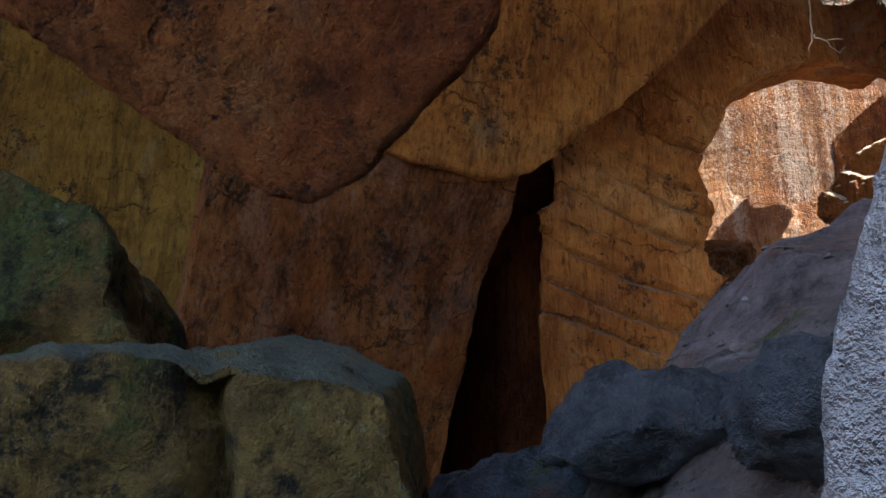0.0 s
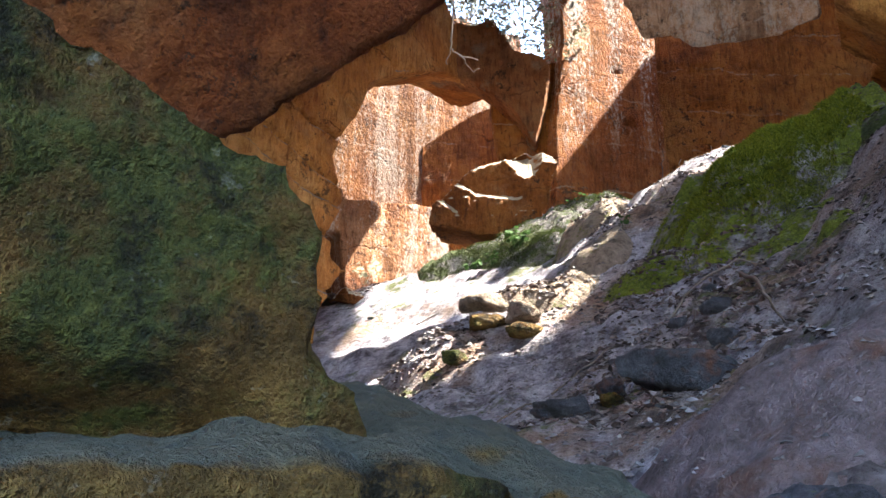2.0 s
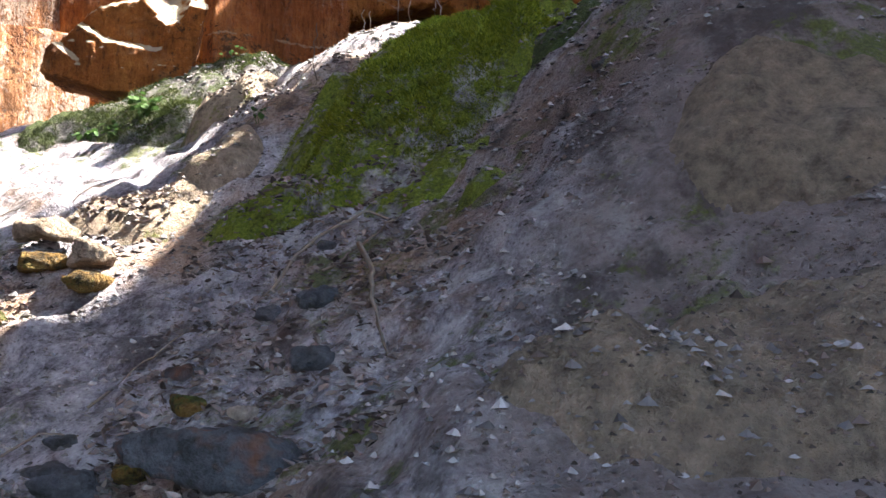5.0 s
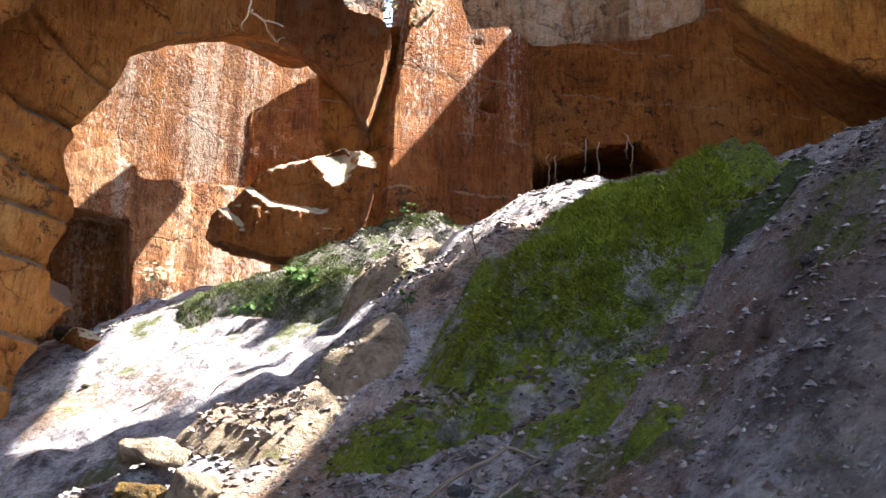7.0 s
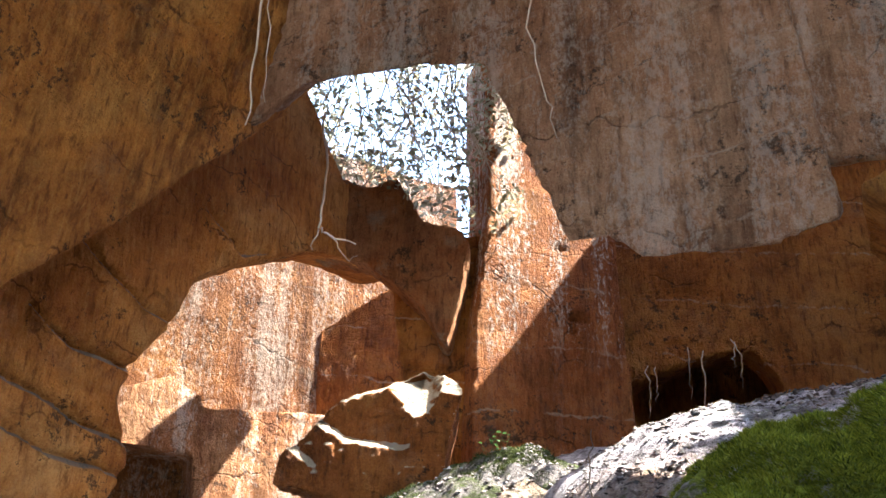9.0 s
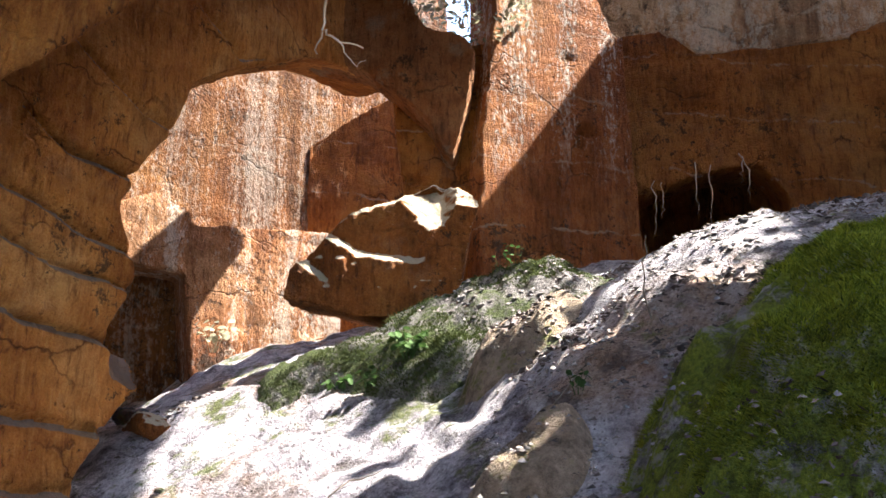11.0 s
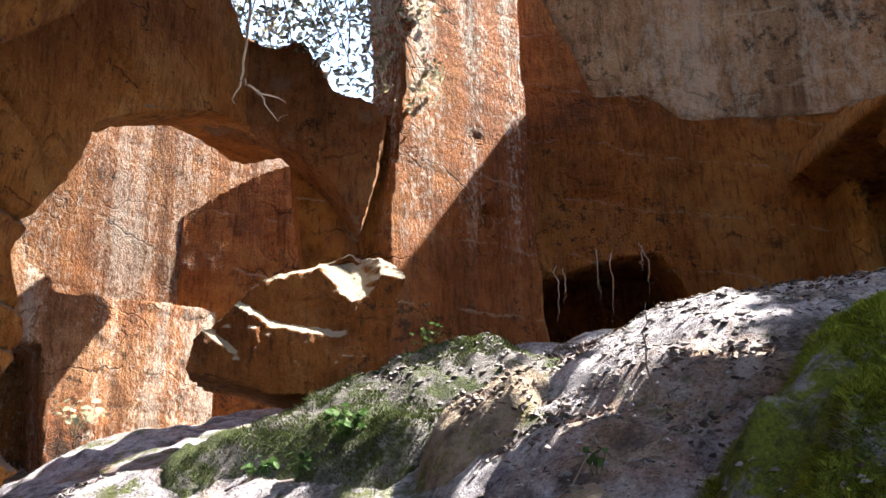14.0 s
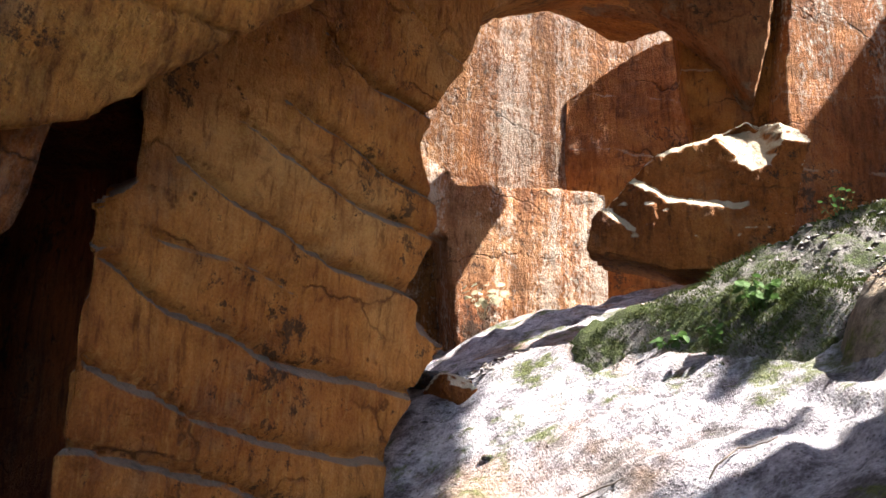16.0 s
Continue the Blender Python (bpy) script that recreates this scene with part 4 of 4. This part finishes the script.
# ---- roots, twigs and plants ----
def tube(name, points, r0, r1, material, parent=None, sides=6, wobble=0.0, seed=0):
    """A tapering limb along a line of points."""
    rng = random.Random(seed)
    pts = []
    for a, b in zip(points, points[1:]):
        for f in (0.0, 0.25, 0.5, 0.75):
            pts.append(Vector(a).lerp(Vector(b), f) + Vector([rng.gauss(0, wobble) for _ in range(3)]))
    pts.append(Vector(points[-1]))
    verts, faces = [], []
    for k, p in enumerate(pts):
        along = (pts[min(k + 1, len(pts) - 1)] - pts[max(k - 1, 0)]).normalized()
        side = along.orthogonal().normalized()
        up = along.cross(side)
        r = r0 + (r1 - r0) * k / (len(pts) - 1)
        for j in range(sides):
            a = 2 * math.pi * j / sides
            verts.append(p + r * (math.cos(a) * side + math.sin(a) * up))
        if k:
            b = (k - 1) * sides
            faces += [(b + j, b + (j + 1) % sides, b + sides + (j + 1) % sides, b + sides + j) for j in range(sides)]
    faces += [tuple(range(sides))[::-1], tuple(range(len(verts) - sides, len(verts)))]
    return mesh_object(name, [tuple(v) for v in verts], faces, material, parent)


def thing(name, label, category, group=""):
    return tagged(new(name), label, category, group)


root = thing("hanging_root", "pale forked root hanging before the arch", "root")
tube("stem", [(-2.25, 10.44, 9.0), (-2.18, 10.44, 8.5), (-2.2, 10.44, 8.1), (-2.22, 10.44, 7.85)], 0.012, 0.011, ROOT, root, wobble=0.012, seed=1)
tube("fork", [(-2.22, 10.44, 7.85), (-2.1, 10.44, 7.78), (-1.9, 10.46, 7.7)], 0.012, 0.006, ROOT, root, wobble=0.012, seed=2)
tube("tip", [(-2.22, 10.44, 7.85), (-2.26, 10.42, 7.72), (-2.25, 10.42, 7.64)], 0.009, 0.004, ROOT, root, wobble=0.01, seed=3)
tube("tip", [(-2.1, 10.44, 7.78), (-2.02, 10.44, 7.62), (-1.95, 10.46, 7.55), (-1.88, 10.46, 7.6)], 0.006, 0.003, ROOT, root, wobble=0.008, seed=4)
long_root = thing("hanging_root", "long pale root hanging from the overhang", "root")
tube("stem", [(-2.44, 8.9, 9.4), (-2.42, 8.9, 8.8), (-2.44, 8.9, 8.3), (-2.45, 8.9, 7.9)], 0.012, 0.006, ROOT, long_root, wobble=0.012, seed=5)
tube("strand", [(-2.38, 8.92, 9.4), (-2.35, 8.92, 8.5), (-2.33, 8.92, 8.1)], 0.006, 0.003, ROOT, long_root, wobble=0.012, seed=6)
vine = thing("hanging_vine", "thin pale vine lying down the slab", "vine")
tube("stem", [(-0.42, 8.58, 9.2), (-0.45, 8.58, 8.4), (-0.36, 8.55, 7.8), (-0.3, 8.55, 7.5)], 0.008, 0.003, ROOT, vine, wobble=0.015, seed=7)
for k, (x, top, low) in enumerate(((0.7, 7.3, 6.85), (0.78, 7.3, 7.02), (1.12, 7.45, 7.05), (1.25, 7.45, 6.95), (1.56, 7.55, 7.36), (1.62, 7.55, 7.15))):
    r = thing("root_strand", "thin pale root hanging in the low opening", "root", "roots in the low opening")
    tube("strand", [(x, 12.85, top + 0.1), (x + 0.01, 12.82, (top + low) / 2), (x - 0.02 + 0.004 * k, 12.82, low)], 0.006, 0.003, ROOT, r, wobble=0.012, seed=20 + k)

for k, (pts, r0, label) in enumerate((
    ([(-0.62, 5.95, 0), (-0.4, 6.15, 0.07), (-0.12, 6.2, 0.07), (0.02, 6.15, 0.0)], 0.012, "bent dry branch lying on the leaf litter"),
    ([(-0.35, 5.85, 0.02), (-0.1, 6.05, 0.04), (0.05, 6.1, 0.02)], 0.008, "thin dry branch lying on the leaf litter"),
    ([(-0.2, 5.75, 0.1), (-0.19, 5.4, 0.05), (-0.22, 5.1, 0.03), (-0.2, 4.9, 0.0)], 0.014, "pale crooked stick leaning down the slope"),
    ([(-1.9, 8.5, 0.01), (-1.7, 8.6, 0.02), (-1.55, 8.6, 0.01)], 0.005, "thin twig on the sunlit sand"),
    ([(-2.4, 8.8, 0.01), (-2.2, 8.75, 0.02)], 0.005, "thin twig on the sunlit sand"),
    ([(-0.75, 7.9, 0.02), (-0.6, 8.1, 0.05), (-0.5, 8.2, 0.02)], 0.007, "dark twig at the edge of the sunlight"),
    ([(-0.2, 8.3, 0.0), (-0.22, 8.32, 0.25), (-0.2, 8.3, 0.42)], 0.005, "thin upright stem beside the mossy mound"),
    ([(-1.3, 5.6, 0.02), (-1.1, 5.8, 0.03), (-0.95, 5.85, 0.02)], 0.007, "dark twig in the leaf litter"),
    ([(-1.7, 5.3, 0.02), (-1.45, 5.4, 0.04), (-1.3, 5.35, 0.02)], 0.007, "dark twig in the leaf litter"),
)):
    placed = [(px, py, float(top_z(np.array([px]), np.array([py]))[0]) + pz) for px, py, pz in pts]
    tagged(tube("twig", placed, r0, r0 * 0.5, WOOD, wobble=0.008, seed=40 + k), label, "twig")


def leaf_mesh(parent, place, size, material):
    bm = bmesh.new()
    outline = ((0, 0, 0), (0.28, 0.25, 0.05), (0.34, 0.55, 0.03), (0.18, 0.85, -0.05), (0, 1.0, -0.12), (-0.18, 0.85, -0.05), (-0.34, 0.55, 0.03), (-0.28, 0.25, 0.05))
    vs = [bm.verts.new(Vector(p) * size) for p in outline]
    mid = [bm.verts.new(Vector((0, f, -0.03)) * size) for f in (0.25, 0.55, 0.85)]
    for a, b, c in ((vs[0], vs[1], mid[0]), (vs[0], mid[0], vs[7]), (vs[3], vs[4], mid[2]), (mid[2], vs[4], vs[5])):
        bm.faces.new((a, b, c))
    for a, b, c, d in ((vs[1], vs[2], mid[1], mid[0]), (mid[0], mid[1], vs[6], vs[7]), (vs[2], vs[3], mid[2], mid[1]), (mid[1], mid[2], vs[5], vs[6])):
        bm.faces.new((a, b, c, d))
    bm.transform(place)
    me = bpy.data.meshes.new("leaf")
    bm.to_mesh(me)
    bm.free()
    me.materials.append(material)
    ob = new("leaf", me)
    ob.parent = parent
    return ob


def plant(x, y, stems, size, tall, material, label, seed, z=None):
    rng = random.Random(seed)
    p = thing("plant", label, "plant")
    z = float(top_z(np.array([x]), np.array([y]))[0]) if z is None else z
    for k in range(stems):
        a = rng.uniform(0, 2 * math.pi)
        reach = rng.uniform(0.3, 1.0) * tall
        end = Vector((x + 0.7 * reach * math.cos(a), y + 0.7 * reach * math.sin(a), z + rng.uniform(0.5, 1.0) * tall))
        start = Vector((x + 0.02 * math.cos(a), y + 0.02 * math.sin(a), z - 0.02))
        tube("stem", [start, start.lerp(end, 0.5) + Vector((0, 0, 0.15 * tall)), end], 0.003, 0.0015, material, p, 4)
        for f in (0.55, 0.8, 1.0):
            m = Matrix.Translation(start.lerp(end, f) + Vector((0, 0, 0.08 * tall))) @ Euler((rng.uniform(-0.9, 0.3), rng.uniform(-0.6, 0.6), rng.uniform(0, 6.283))).to_matrix().to_4x4()
            leaf_mesh(p, m, size * rng.uniform(0.7, 1.15), material)
    return p


plant(-1.5, 9.75, 16, 0.075, 0.2, LEAF_GREEN, "small dark green leafy plant on the bank", 81)
plant(-1.75, 9.72, 8, 0.07, 0.14, LEAF_GREEN, "low green plant beside the sunlit sand", 82)
plant(-1.95, 9.9, 6, 0.07, 0.12, LEAF_GREEN, "low green plant beside the sunlit sand", 83)
plant(-0.6, 8.0, 5, 0.04, 0.1, LEAF_GREEN, "tiny green seedling on the slope", 84)
plant(-3.55, 12.75, 10, 0.09, 0.3, LEAF_PALE, "pale green fern on the sunlit step", 85, 5.75)
plant(-0.75, 11.3, 7, 0.05, 0.3, LEAF_GREEN, "thin grass tuft at the foot of the wall", 86)


def drape():
    """Sunlit dry leaves and stems hanging over the top of the rear wall."""
    rng = np.random.default_rng(90)
    count = 6500
    x, z = rng.uniform(-2.9, -0.5, count), rng.uniform(8.55, 10.9, count)
    p = np.stack([x, x * 0, z], 1)
    low = 9.0 - 0.33 * (x + 2.4) + 0.35 * fbm(p * (1, 1, 0.2), 2.5, 3, 91)
    ok = (z > low) & (fbm(p, 3.5, 3, 92) > -0.18)
    x, z = x[ok], z[ok]
    y = np.where(rng.uniform(0, 1, len(x)) < 0.4, 11.76 + rng.uniform(-0.08, 0.04, len(x)), 12.0 + rng.uniform(-0.1, 0.5, len(x)) + 0.1 * (z - 9))
    leaves("hanging_foliage", x, y, z, rng, 0.035, 0.1, LEAF_PALE, "bleached foliage hanging in full sun over the wall", 1.2)
    for k in range(60):
        a = Vector((rng.uniform(-2.6, -0.7), 11.9, rng.uniform(9.6, 10.9)))
        b = a + Vector((rng.uniform(-0.5, 0.5), rng.uniform(-0.05, 0.1), -rng.uniform(0.4, 1.3)))
        s = thing("dry_stem", "pale dry stem hanging among the foliage", "stem", "stems over the wall")
        tube("stalk", [a, a.lerp(b, 0.5) + Vector((rng.uniform(-0.06, 0.06), 0, 0)), b], 0.009, 0.004, ROOT, s, 5)


drape()
